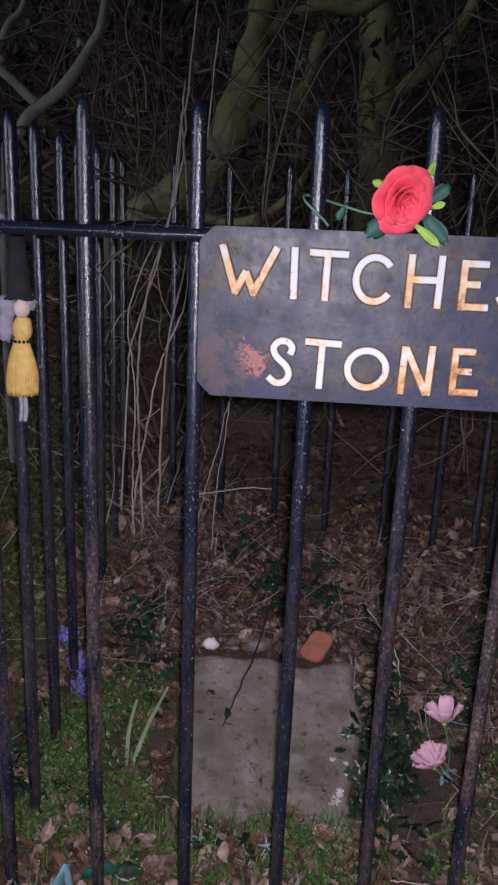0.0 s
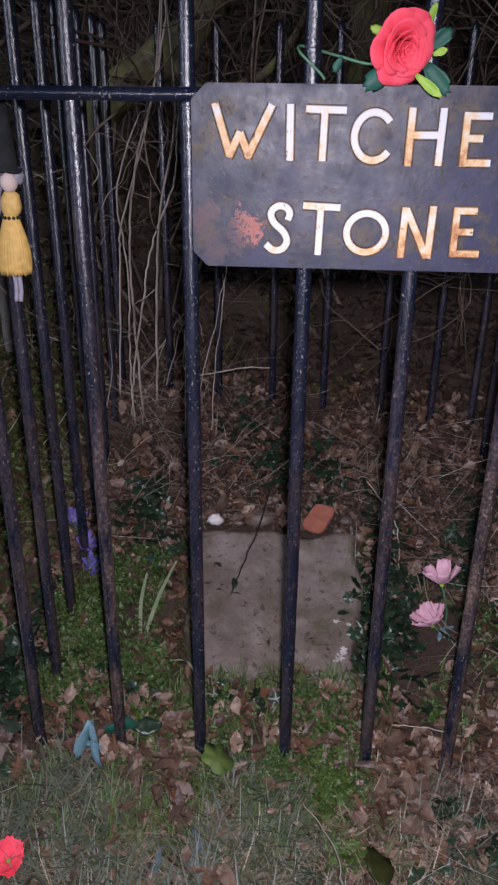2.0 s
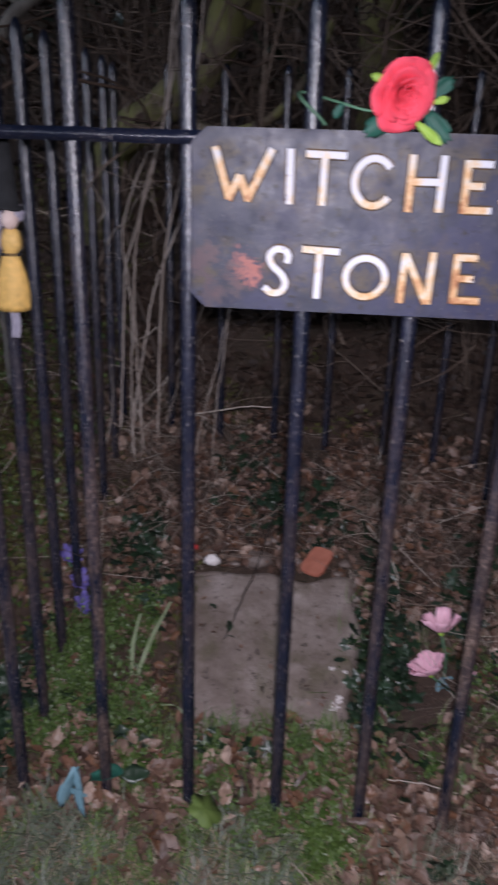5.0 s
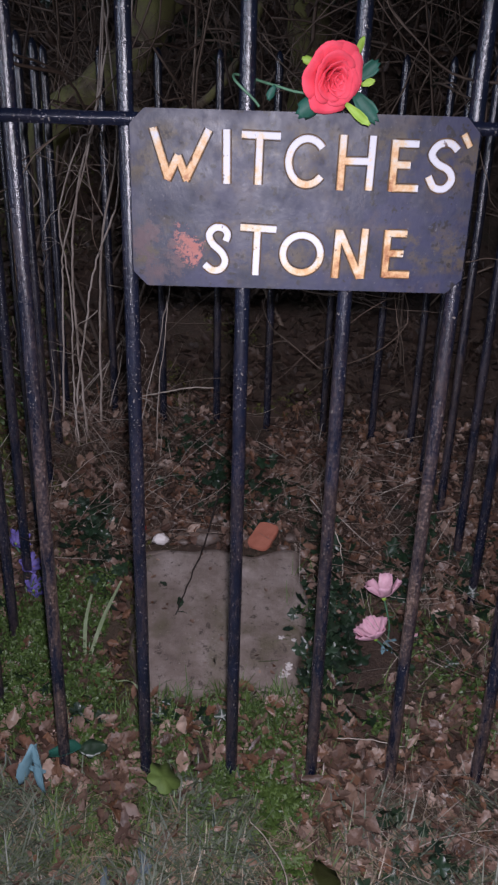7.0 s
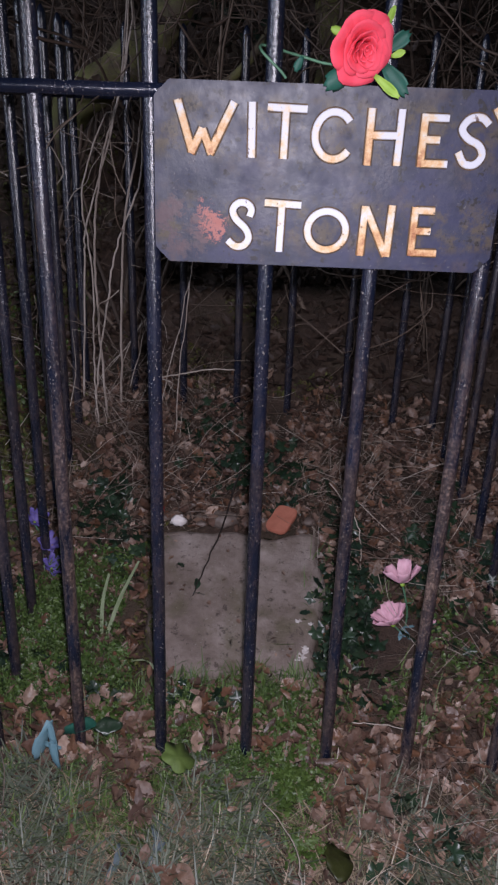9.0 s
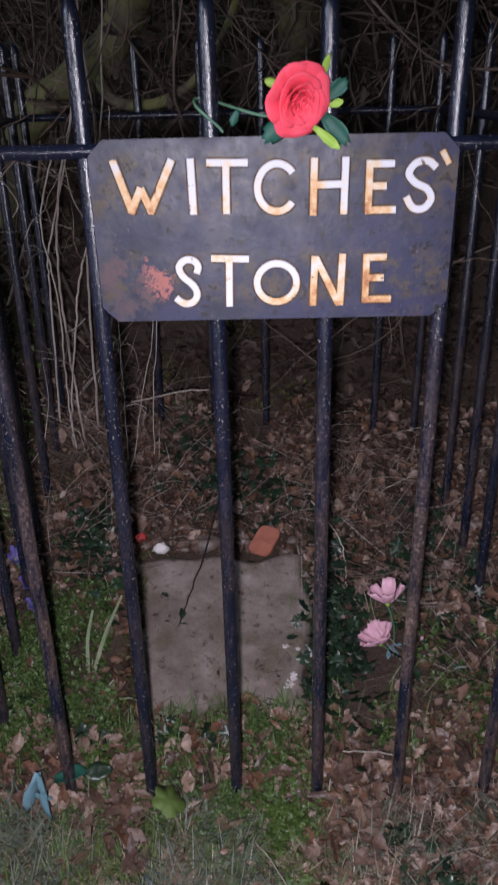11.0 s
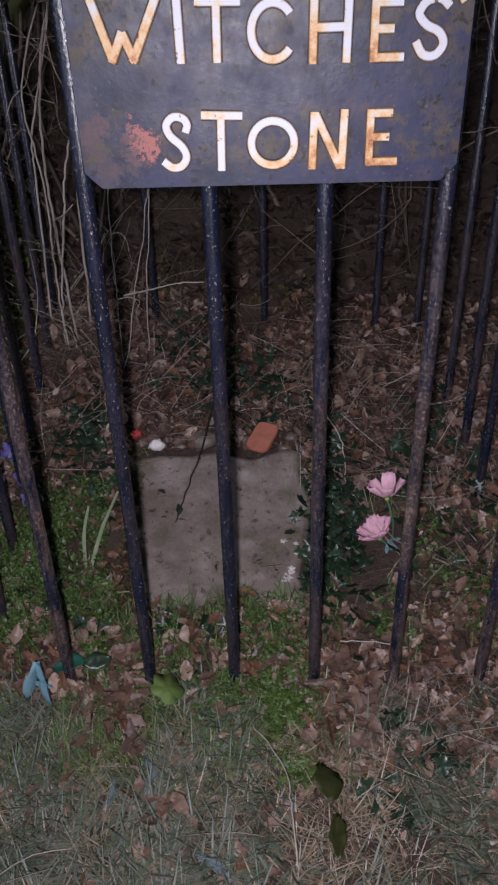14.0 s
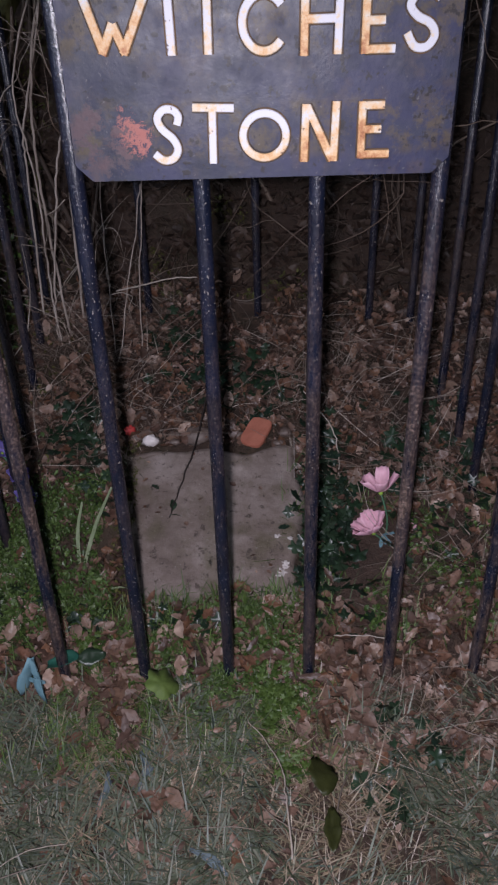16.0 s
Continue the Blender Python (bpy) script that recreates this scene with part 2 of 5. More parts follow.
def curvy(points, steps=6):
    """A smooth path through the points."""
    P = [Vector(p) for p in points]
    out = []
    for i in range(len(P) - 1):
        a, b, c, d = P[max(i - 1, 0)], P[i], P[i + 1], P[min(i + 2, len(P) - 1)]
        for s in range(steps):
            u = s / steps
            out.append(0.5 * ((2 * b) + (c - a) * u + (2 * a - 5 * b + 4 * c - d) * u * u + (3 * b - a - 3 * c + d) * u ** 3))
    out.append(P[-1])
    return out


def box_bm(x0, x1, y0, y1, z0, z1, bevel=0.0, segs=2):
    bm = bmesh.new()
    bmesh.ops.create_cube(bm, size=1.0)
    bmesh.ops.transform(bm, matrix=Matrix.Translation(((x0 + x1) / 2, (y0 + y1) / 2, (z0 + z1) / 2)) @ Matrix.Diagonal((x1 - x0, y1 - y0, z1 - z0, 1)), verts=bm.verts)
    if bevel:
        bmesh.ops.bevel(bm, geom=bm.edges[:], offset=bevel, segments=segs, affect="EDGES")
    return bm


# ---- ground: grass verge, rising litter inside the railing, steep bank behind ----
KNOTS_Y = [-60.0, -3.0, -0.4, -0.05, 0.15, 0.35, 0.6, 0.85, 1.15, 1.5, 2.2, 3.2, 4.5, 8.0, 60.0]
KNOTS_Z = [-0.5, -0.10, -0.02, 0.0, 0.015, 0.07, 0.17, 0.24, 0.33, 0.56, 1.05, 1.9, 3.0, 4.6, 7.0]


def ground_z(x, y):
    z = float(np.interp(y, KNOTS_Y, KNOTS_Z))
    inside = min(1.0, max(0.0, (y - 0.3) / 0.8))
    z -= 0.10 * inside * max(-0.6, min(1.2, x - 0.1))
    if -0.12 < x < 0.31 and 0.2 < y < 0.58:
        z -= 0.04
    z += 0.018 * noise.noise((x * 3.1, y * 3.1, 0.3)) + 0.010 * noise.noise((x * 9.0, y * 9.0, 4.2))
    return z


def graded(lo, hi, near_lo, near_hi, fine, coarse_n):
    mid = list(np.arange(near_lo, near_hi + 1e-6, fine))
    a = [near_lo - (near_lo - lo) * (k / coarse_n) ** 2.5 for k in range(coarse_n, 0, -1)]
    b = [near_hi + (hi - near_hi) * (k / coarse_n) ** 2.5 for k in range(1, coarse_n + 1)]
    return a + mid + b


GX, GY = graded(-60, 60, -1.6, 1.8, 0.03, 24), graded(-60, 60, -0.9, 2.6, 0.03, 24)
gv = [(x, y, ground_z(x, y)) for y in GY for x in GX]
gf = [(j * len(GX) + i, j * len(GX) + i + 1, (j + 1) * len(GX) + i + 1, (j + 1) * len(GX) + i) for j in range(len(GY) - 1) for i in range(len(GX) - 1)]
ground = tagged(raw_mesh("ground", gv, gf, EARTH), "damp dark earth and moss under leaf litter, rising to a bank", "ground", kind="structure")

# ---- iron railing round the stone ----
BAR_R = 0.0117
TOP = 1.435


def bar_mesh(seed):
    rings, sides = 70, 18
    verts, faces = [], []
    zs = [-0.12 + (TOP - 0.03 + 0.12) * i / (rings - 1) for i in range(rings)]
    prof = [(z, BAR_R) for z in zs] + [(TOP - 0.020, BAR_R * 0.93), (TOP - 0.010, BAR_R * 0.72), (TOP - 0.003, BAR_R * 0.36), (TOP, BAR_R * 0.1)]
    for z, r in prof:
        for k in range(sides):
            a = 2 * math.pi * k / sides
            rr = r * (1 + 0.045 * noise.noise((math.cos(a) * 1.5 + seed, math.sin(a) * 1.5, z * 14)) + 0.03 * noise.noise((math.cos(a) * 3 + seed, math.sin(a) * 3, z * 60)))
            verts.append((rr * math.cos(a), rr * math.sin(a), z))
    n = len(prof)
    for i in range(n - 1):
        for k in range(sides):
            a, b = i * sides + k, i * sides + (k + 1) % sides
            faces.append((a, b, b + sides, a + sides))
    faces.append(tuple(range((n - 1) * sides, n * sides)))
    me = bpy.data.meshes.new("bar")
    me.from_pydata(verts, [], faces)
    me.polygons.foreach_set("use_smooth", [True] * len(faces))
    me.materials.append(IRON)
    return me


BARS = [bar_mesh(s) for s in (0.0, 7.3, 15.1, 21.7)]


def railing(name, a, b, spots, rust, label, over=0.0):
    """A railing from a to b with bars at the given spots, each with its share of rust, and one flat rail."""
    th = tagged(new(name), label, "railing", "railings round the stone")
    for i, (x, y) in enumerate(spots):
        ob = new("bar", random.choice(BARS))
        ob.color = (*grey(rust[i % len(rust)]), 1)
        ob.location, ob.rotation_euler, ob.parent = (x, y, 0.0), (random.uniform(-0.004, 0.004), random.uniform(-0.004, 0.004), random.uniform(0, 6.28)), th
    a, b = Vector((*a, 0)), Vector((*b, 0))
    d = b - a
    L = d.length
    bm = box_bm(-over, L + over, -0.0145, 0.0145, 1.2400, 1.2585, 0.0030, 2)
    bmesh.ops.subdivide_edges(bm, edges=[e for e in bm.edges if abs((e.verts[0].co - e.verts[1].co).x) > 0.3], cuts=40)
    for v in bm.verts:
        v.co.z += 0.0012 * noise.noise((v.co.x * 30, v.co.y * 50, 2.0))
        v.co.y += 0.0012 * noise.noise((v.co.x * 30, 9.0, v.co.z * 50))
    bmesh.ops.transform(bm, matrix=Matrix.Translation(a) @ Matrix.Rotation(math.atan2(d.y, d.x), 4, "Z"), verts=bm.verts)
    part("rail", bm, IRON, th).color = (0.25, 0.25, 0.25, 1)
    return th


FRONT_X = [-0.341, -0.171, -0.006, 0.167, 0.330, 0.492, 0.668, 0.805]
LEFT = [(-0.345 - 0.05 * y, y) for y in (0.165, 0.33, 0.495, 0.66, 0.825, 0.99)]
RIGHT = [(0.80, 0.165), (0.79, 0.33), (0.777, 0.495), (0.775, 0.66), (0.760, 0.825), (0.737, 0.99)]
BACK = [(x, 1.155) for x in (-0.403, -0.243, -0.088, 0.085, 0.250, 0.433, 0.595, 0.725)]
railing("railing", (-0.341, 0), (0.805, 0), [(x, 0.0) for x in FRONT_X], (0.45, 0.95, 0.22, 0.28, 0.6, 1.0, 0.95, 0.8), "black painted iron railing with rusty bars, carrying the sign", 0.026)
railing("railing", (-0.345, 0.024), (-0.403, 1.132), LEFT, (0.5, 0.35, 0.3, 0.3), "black painted iron railing, specked and wet, with the doll")
railing("railing", (0.806, 0.024), (0.73, 1.132), RIGHT, (0.4, 0.6, 0.3), "black painted iron railing with rusty bars, among dead grass")
railing("railing", (-0.403, 1.155), (0.725, 1.155), BACK, (0.25, 0.35), "black painted iron railing at the foot of a dark bank")

# ---- sign ----
sign = thing("sign", (0, 0, 0), "slate-grey cast iron sign, raised white letters rust-stained, on the railing", "sign")
C = 0.021
outline = [(0.001 + C, 1.0155), (0.499 - C, 1.0155), (0.499, 1.0155 + C), (0.499, 1.2645 - C), (0.499 - C, 1.2645), (0.001 + C, 1.2645), (0.001, 1.2645 - C), (0.001, 1.0155 + C)]
bm = bmesh.new()
f = bm.faces.new([bm.verts.new((x, -0.0125, z)) for x, z in outline])
ext = bmesh.ops.extrude_face_region(bm, geom=[f])
bmesh.ops.translate(bm, vec=(0, -0.006, 0), verts=[g for g in ext["geom"] if isinstance(g, bmesh.types.BMVert)])
bmesh.ops.recalc_face_normals(bm, faces=bm.faces[:])
bmesh.ops.bevel(bm, geom=bm.edges[:], offset=0.0012, segments=2, affect="EDGES")
part("plate", bm, SIGN, sign, smooth=False)


RIM = simple("ochre_rust_rim", (0.012, 0.010, 0.011), (0.13, 0.066, 0.020), 24.0, 0.7, 0.4)


def stroke(h, path, wide, deep, closed=False):
    """One raised stroke of a letter along a path of (x, z) on the plate, with chamfered edges."""
    P = [Vector((x, 0, z)) for x, z in path]
    n, c = len(P), min(0.0010, deep * 0.4)
    verts, faces = [], []
    for i, p in enumerate(P):
        before, after = (P[i - 1], P[(i + 1) % n]) if closed else (P[max(i - 1, 0)], P[min(i + 1, n - 1)])
        d0, d1 = (p - before), (after - p)
        d0, d1 = (d0 if d0.length > 1e-7 else d1).normalized(), (d1 if d1.length > 1e-7 else d0).normalized()
        d = (d0 + d1).normalized()
        side = Vector((-d.z, 0, d.x)) / max(0.55, d.dot(d0))
        for off, up in ((-0.5, 0.0), (-0.5, deep - c), (-0.5 + c / wide, deep), (0.5 - c / wide, deep), (0.5, deep - c), (0.5, 0.0)):
            q = p + side * (off * wide)
            verts.append(Vector((q.x, -0.0184 - up, q.z)))
    for i in range(n if closed else n - 1):
        for k in range(5):
            a, b = i * 6 + k, ((i + 1) % n) * 6 + k
            faces.append((a, a + 1, b + 1, b))
    if not closed:
        faces += [tuple(range(5, -1, -1)), tuple(range((n - 1) * 6, n * 6))]
    h.add(verts, faces)


def oval(x, z, rx, rz, a0=0, a1=360, n=36):
    return [(x + rx * math.cos(radians(a0 + (a1 - a0) * i / n)), z + rz * math.sin(radians(a0 + (a1 - a0) * i / n))) for i in range(n if a1 - a0 == 360 else n + 1)]


def bend(points):
    return [(p.x, p.z) for p in curvy([(x, 0, z) for x, z in points], 6)]


def letter(wear, *strokes, wide=0.0100, closed=False):
    """A cast letter of overlapping strokes with its dirty rim; wear: rust all over, at its left, at its foot."""
    body, rim = Heap(), Heap()
    for i, path in enumerate(strokes):
        stroke(body, path, wide, 0.0036 + 0.00018 * i, closed)
        stroke(rim, path, wide + 0.0040, 0.0007 + 0.00008 * i, closed)
    ob = tagged(body.build("letter", LETTER, sign, False))
    ob.color = (*wear, 1)
    tagged(rim.build("rim", RIM, ob, False), "rusty dirt rim")


def letter_e(wear, x, low, top, mid, arms):
    letter(wear, [(x, low - 0.005), (x, top + 0.005)], [(x, top), (arms[0], top)], [(x, mid), (arms[1], mid)], [(x, low), (arms[2], low)], wide=0.0098)


letter((0.85, 0.1, 0.5), [(0.0345, 1.239), (0.0555, 1.171)], [(0.0535, 1.169), (0.0700, 1.203)], [(0.0695, 1.202), (0.0830, 1.169)], [(0.0800, 1.169), (0.1140, 1.238)], wide=0.0105)
letter((0.0, 0.0, 0.1), [(0.1390, 1.239), (0.1400, 1.166)], wide=0.0104)
letter((0.1, 0.4, 0.0), [(0.1605, 1.2330), (0.2158, 1.2320)], [(0.1865, 1.2320), (0.1855, 1.166)])
letter((0.1, 0.1, 0.7), oval(0.2550, 1.1990, 0.0265, 0.0310, 38, 322))
letter((0.1, 0.9, 0.5), [(0.3055, 1.2365), (0.3045, 1.1615)], [(0.3475, 1.2365), (0.3465, 1.1625)], [(0.305, 1.2015), (0.347, 1.2020)])
letter_e((0.25, 0.9, 0.5), 0.3800, 1.1670, 1.2270, 1.1985, (0.4130, 0.4035, 0.4175))
letter((0.0, 0.0, 0.1), bend([(0.4690, 1.2205), (0.4580, 1.2290), (0.4420, 1.2270), (0.4330, 1.2140), (0.4420, 1.2020), (0.4590, 1.1930), (0.4650, 1.1800), (0.4560, 1.1680), (0.4410, 1.1690), (0.4310, 1.1840)]))
letter((1.0, 0.0, 0.0), [(0.4755, 1.2420), (0.4860, 1.2250)], wide=0.0080)
letter((0.0, 0.0, 0.1), bend([(0.1400, 1.0850), (0.1425, 1.0950), (0.1360, 1.1030), (0.1240, 1.1035), (0.1155, 1.0940), (0.1200, 1.0810), (0.1340, 1.0680), (0.1395, 1.0550), (0.1330, 1.0435), (0.1200, 1.0415), (0.1085, 1.0500)]))
letter((0.2, 0.4, 0.0), [(0.1615, 1.1055), (0.2148, 1.1035)], [(0.1870, 1.1040), (0.1855, 1.036)])
letter((0.1, 0.2, 0.9), oval(0.2540, 1.0690, 0.0282, 0.0275), closed=True)
letter((0.8, 0.2, 0.3), [(0.3080, 1.1060), (0.3060, 1.0350)], [(0.3090, 1.1040), (0.3435, 1.0360)], [(0.3470, 1.1085), (0.3450, 1.0350)])
letter_e((0.9, 0.4, 0.3), 0.3810, 1.0425, 1.1025, 1.0735, (0.4090, 0.4060, 0.4180))

# ---- the stone ----
def slab():
    bm = bmesh.new()
    nx, ny = 46, 46
    rows = []
    for j in range(ny + 1):
        v = j / ny
        y = 0.13 + 0.47 * v
        xl, xr = -0.045 - 0.10 * v, 0.322 + 0.045 * v
        r = []
        for i in range(nx + 1):
            u = i / nx
            x = xl + (xr - xl) * u + 0.035 * noise.noise((v * 6, u * 2, 1.7)) * (1 if u > 0.5 else 0.4)
            e = min(u, 1 - u, v, 1 - v)
            z = 0.018 + 0.43 * (y - 0.17) + 0.008 * noise.noise((x * 7, y * 7, 0)) + 0.003 * noise.noise((x * 30, y * 30, 5))
            z -= 0.05 * max(0.0, 1 - e / 0.05) ** 2
            r.append(bm.verts.new((x, y + 0.030 * noise.noise((u * 5, v * 2, 8.1)) * max(0.0, v - 0.4) * 2, z)))
        rows.append(r)
    for j in range(ny):
        for i in range(nx):
            bm.faces.new((rows[j][i], rows[j][i + 1], rows[j + 1][i + 1], rows[j + 1][i]))
    edge = [e for e in bm.edges if e.is_boundary]
    ext = bmesh.ops.extrude_edge_only(bm, edges=edge)
    for g in ext["geom"]:
        if isinstance(g, bmesh.types.BMVert):
            g.co.z -= 0.14
    bmesh.ops.recalc_face_normals(bm, faces=bm.faces[:])
    return tagged(link_bm("boulder", bm, STONE), "worn flat grey-brown stone half sunk in the litter", "stone")


slab()

# ---- more materials ----
DRY = pieces("dry_grass", [(0.34, 0.24, 0.155), (0.17, 0.13, 0.08), (0.41, 0.31, 0.215), (0.13, 0.14, 0.075), (0.48, 0.39, 0.29), (0.25, 0.165, 0.105)], 0.42)
GREYGREEN = pieces("grey_green_grass", [(0.10, 0.13, 0.070), (0.14, 0.165, 0.115), (0.07, 0.095, 0.05), (0.20, 0.205, 0.155), (0.10, 0.145, 0.12)], 0.5)
GREEN = pieces("fresh_grass", [(0.06, 0.12, 0.025), (0.11, 0.19, 0.04), (0.15, 0.23, 0.06), (0.05, 0.10, 0.035), (0.17, 0.24, 0.10)], 0.5)
WEED = pieces("small_weed_leaves", [(0.042, 0.085, 0.018), (0.080, 0.145, 0.034), (0.125, 0.20, 0.055), (0.055, 0.10, 0.028), (0.11, 0.165, 0.06)], 0.4)
LITTER = pieces("dead_leaves", [(0.22, 0.105, 0.062), (0.28, 0.18, 0.138), (0.075, 0.046, 0.036), (0.35, 0.24, 0.18), (0.21, 0.105, 0.060), (0.12, 0.072, 0.056), (0.18, 0.100, 0.072), (0.45, 0.32, 0.25)], 0.36, 70.0, 0.8)
# darker brown tones than dead_leaves, used on the bank and in the thicket
DARKLEAF = pieces("dark_leaves", [(0.050, 0.030, 0.022), (0.080, 0.048, 0.034), (0.030, 0.020, 0.016), (0.11, 0.070, 0.050), (0.045, 0.026, 0.020)], 0.6, 70.0, 0.8)
DRIFT = pieces("wet_reddish_leaves", [(0.14, 0.080, 0.058), (0.20, 0.125, 0.092), (0.10, 0.058, 0.044), (0.22, 0.135, 0.092), (0.15, 0.076, 0.050)], 0.5, 60.0, 0.8)
CLOVER = pieces("clover_leaves", [(0.050, 0.095, 0.020), (0.075, 0.13, 0.026), (0.095, 0.155, 0.036)], 0.5)
MOSS = pieces("moss", [(0.075, 0.076, 0.014), (0.12, 0.12, 0.024), (0.055, 0.062, 0.014), (0.15, 0.145, 0.034)], 0.7)
IVY = pieces("dark_ivy", [(0.012, 0.028, 0.014), (0.022, 0.048, 0.024), (0.035, 0.065, 0.036), (0.016, 0.036, 0.024), (0.045, 0.07, 0.045)], 0.34)
STRAW = pieces("pale_dead_stalks", [(0.36, 0.28, 0.22), (0.17, 0.115, 0.09), (0.66, 0.57, 0.48), (0.12, 0.082, 0.065), (0.27, 0.195, 0.15)], 0.36)
TWIG = pieces("brown_twigs", [(0.11, 0.072, 0.054), (0.18, 0.125, 0.092), (0.065, 0.043, 0.032), (0.27, 0.20, 0.15)], 0.7)
BLADE = simple("broad_pale_grass", (0.20, 0.26, 0.13), (0.33, 0.38, 0.24), 40.0, 0.45, 0.2)
DARKTWIG = simple("dark_wet_twig", (0.012, 0.009, 0.008), (0.030, 0.020, 0.016), 50.0, 0.5, 0.4)
VINE = bark("pale_vine_bark", (0.30, 0.24, 0.20), (0.56, 0.48, 0.42), (0.14, 0.12, 0.07), 0.0)
MOSSY = bark("mossy_bark", (0.10, 0.080, 0.055), (0.18, 0.14, 0.092), (0.20, 0.20, 0.07), 0.22)
GREYBARK = bark("grey_bark", (0.12, 0.11, 0.10), (0.26, 0.24, 0.21), (0.13, 0.13, 0.06), 0.05)
ROSE = simple("red_silk", (0.92, 0.085, 0.13), (0.98, 0.12, 0.17), 40.0, 0.9, 0.15)
silk = ROSE.node_tree.nodes["Principled BSDF"]
silk.inputs["Specular IOR Level"].default_value = 0.15
PINK = simple("pink_silk", (0.66, 0.33, 0.42), (0.82, 0.50, 0.58), 30.0, 0.65, 0.15)
LILAC = simple("lilac_silk", (0.11, 0.085, 0.36), (0.22, 0.18, 0.50), 30.0, 0.65, 0.15)
TEAL = simple("dark_teal_fabric_leaf", (0.010, 0.075, 0.050), (0.018, 0.12, 0.085), 40.0, 0.6, 0.2)
LIME = simple("lime_fabric_leaf", (0.22, 0.38, 0.04), (0.32, 0.50, 0.08), 40.0, 0.6, 0.2)
STEM = simple("green_plastic_stem", (0.07, 0.17, 0.10), (0.11, 0.25, 0.15), 40.0, 0.5, 0.2)
BLUE = simple("faded_blue_fabric", (0.10, 0.22, 0.26), (0.18, 0.32, 0.37), 35.0, 0.65, 0.25)
FADED = simple("grey_blue_trodden_fabric", (0.075, 0.11, 0.125), (0.13, 0.17, 0.19), 60.0, 0.75, 0.3)
OLIVE = simple("dark_olive_leaf", (0.022, 0.026, 0.007), (0.042, 0.048, 0.013), 60.0, 0.4, 0.4)
LEAFGREEN = simple("bright_green_leaf", (0.075, 0.125, 0.024), (0.12, 0.18, 0.04), 50.0, 0.7, 0.4)
CLAY = simple("terracotta", (0.36, 0.115, 0.07), (0.48, 0.17, 0.11), 35.0, 0.8, 0.35)
PALESTONE = simple("pale_stone", (0.62, 0.56, 0.54), (0.80, 0.75, 0.72), 40.0, 0.6, 0.3)
PEBBLE = simple("damp_pebbles", (0.10, 0.075, 0.062), (0.24, 0.19, 0.165), 30.0, 0.5, 0.4, island=0.5)
REDBIT = simple("red_plastic", (0.60, 0.05, 0.05), (0.72, 0.09, 0.08), 40.0, 0.5, 0.2)
YELLOW = pieces("yellow_raffia", [(0.72, 0.42, 0.09), (0.82, 0.52, 0.16), (0.62, 0.34, 0.07)], 0.6)
BLACKCLOTH = simple("black_felt", (0.008, 0.009, 0.010), (0.018, 0.019, 0.021), 60.0, 0.9, 0.3)
GREYWOOL = simple("grey_wool", (0.24, 0.22, 0.28), (0.36, 0.34, 0.40), 90.0, 0.9, 0.6)
SKIN = simple("pale_cloth", (0.62, 0.46, 0.40), (0.72, 0.58, 0.52), 40.0, 0.8, 0.2)
SLATE = simple("grey_plaque_metal", (0.16, 0.16, 0.18), (0.22, 0.22, 0.25), 14.0, 0.5, 0.2)
SANDY = simple("sandy_bare_patch", (0.38, 0.26, 0.19), (0.56, 0.44, 0.35), 9.0, 0.8, 0.4)
PAVING = simple("brown_grey_paving_stone", (0.16, 0.13, 0.105), (0.31, 0.26, 0.215), 26.0, 0.8, 0.5, 0.002)


def dew():
    m, t, p = material("dew_drop")
    setin(t, p, "Base Color", (0.9, 0.95, 1.0))
    setin(t, p, "Roughness", 0.12)
    setin(t, p, "Transmission Weight", 1.0)
    setin(t, p, "IOR", 1.33)
    return m


DEW = dew()
RND = np.random.RandomState(7)


# ---- scattering ----
def on_slab(x, y):
    return -0.14 < x < 0.33 and 0.19 < y < 0.6


def slab_z(y):
    return 0.018 + 0.43 * (y - 0.17)


def surface_z(x, y):
    z = ground_z(x, y)
    return max(z, slab_z(y)) if on_slab(x, y) else z


def spread(n, x0, x1, y0, y1, keep=None, clump=0.0):
    """Random places over a patch of ground; clump: how unevenly they lie."""
    out = []
    while len(out) < n:
        x, y = RND.uniform(x0, x1), RND.uniform(y0, y1)
        if keep and not keep(x, y):
            continue
        if clump and 0.5 + 0.9 * noise.noise((x * 7, y * 7, 11.0)) < RND.rand() * clump:
            continue
        out.append((x, y))
    return out


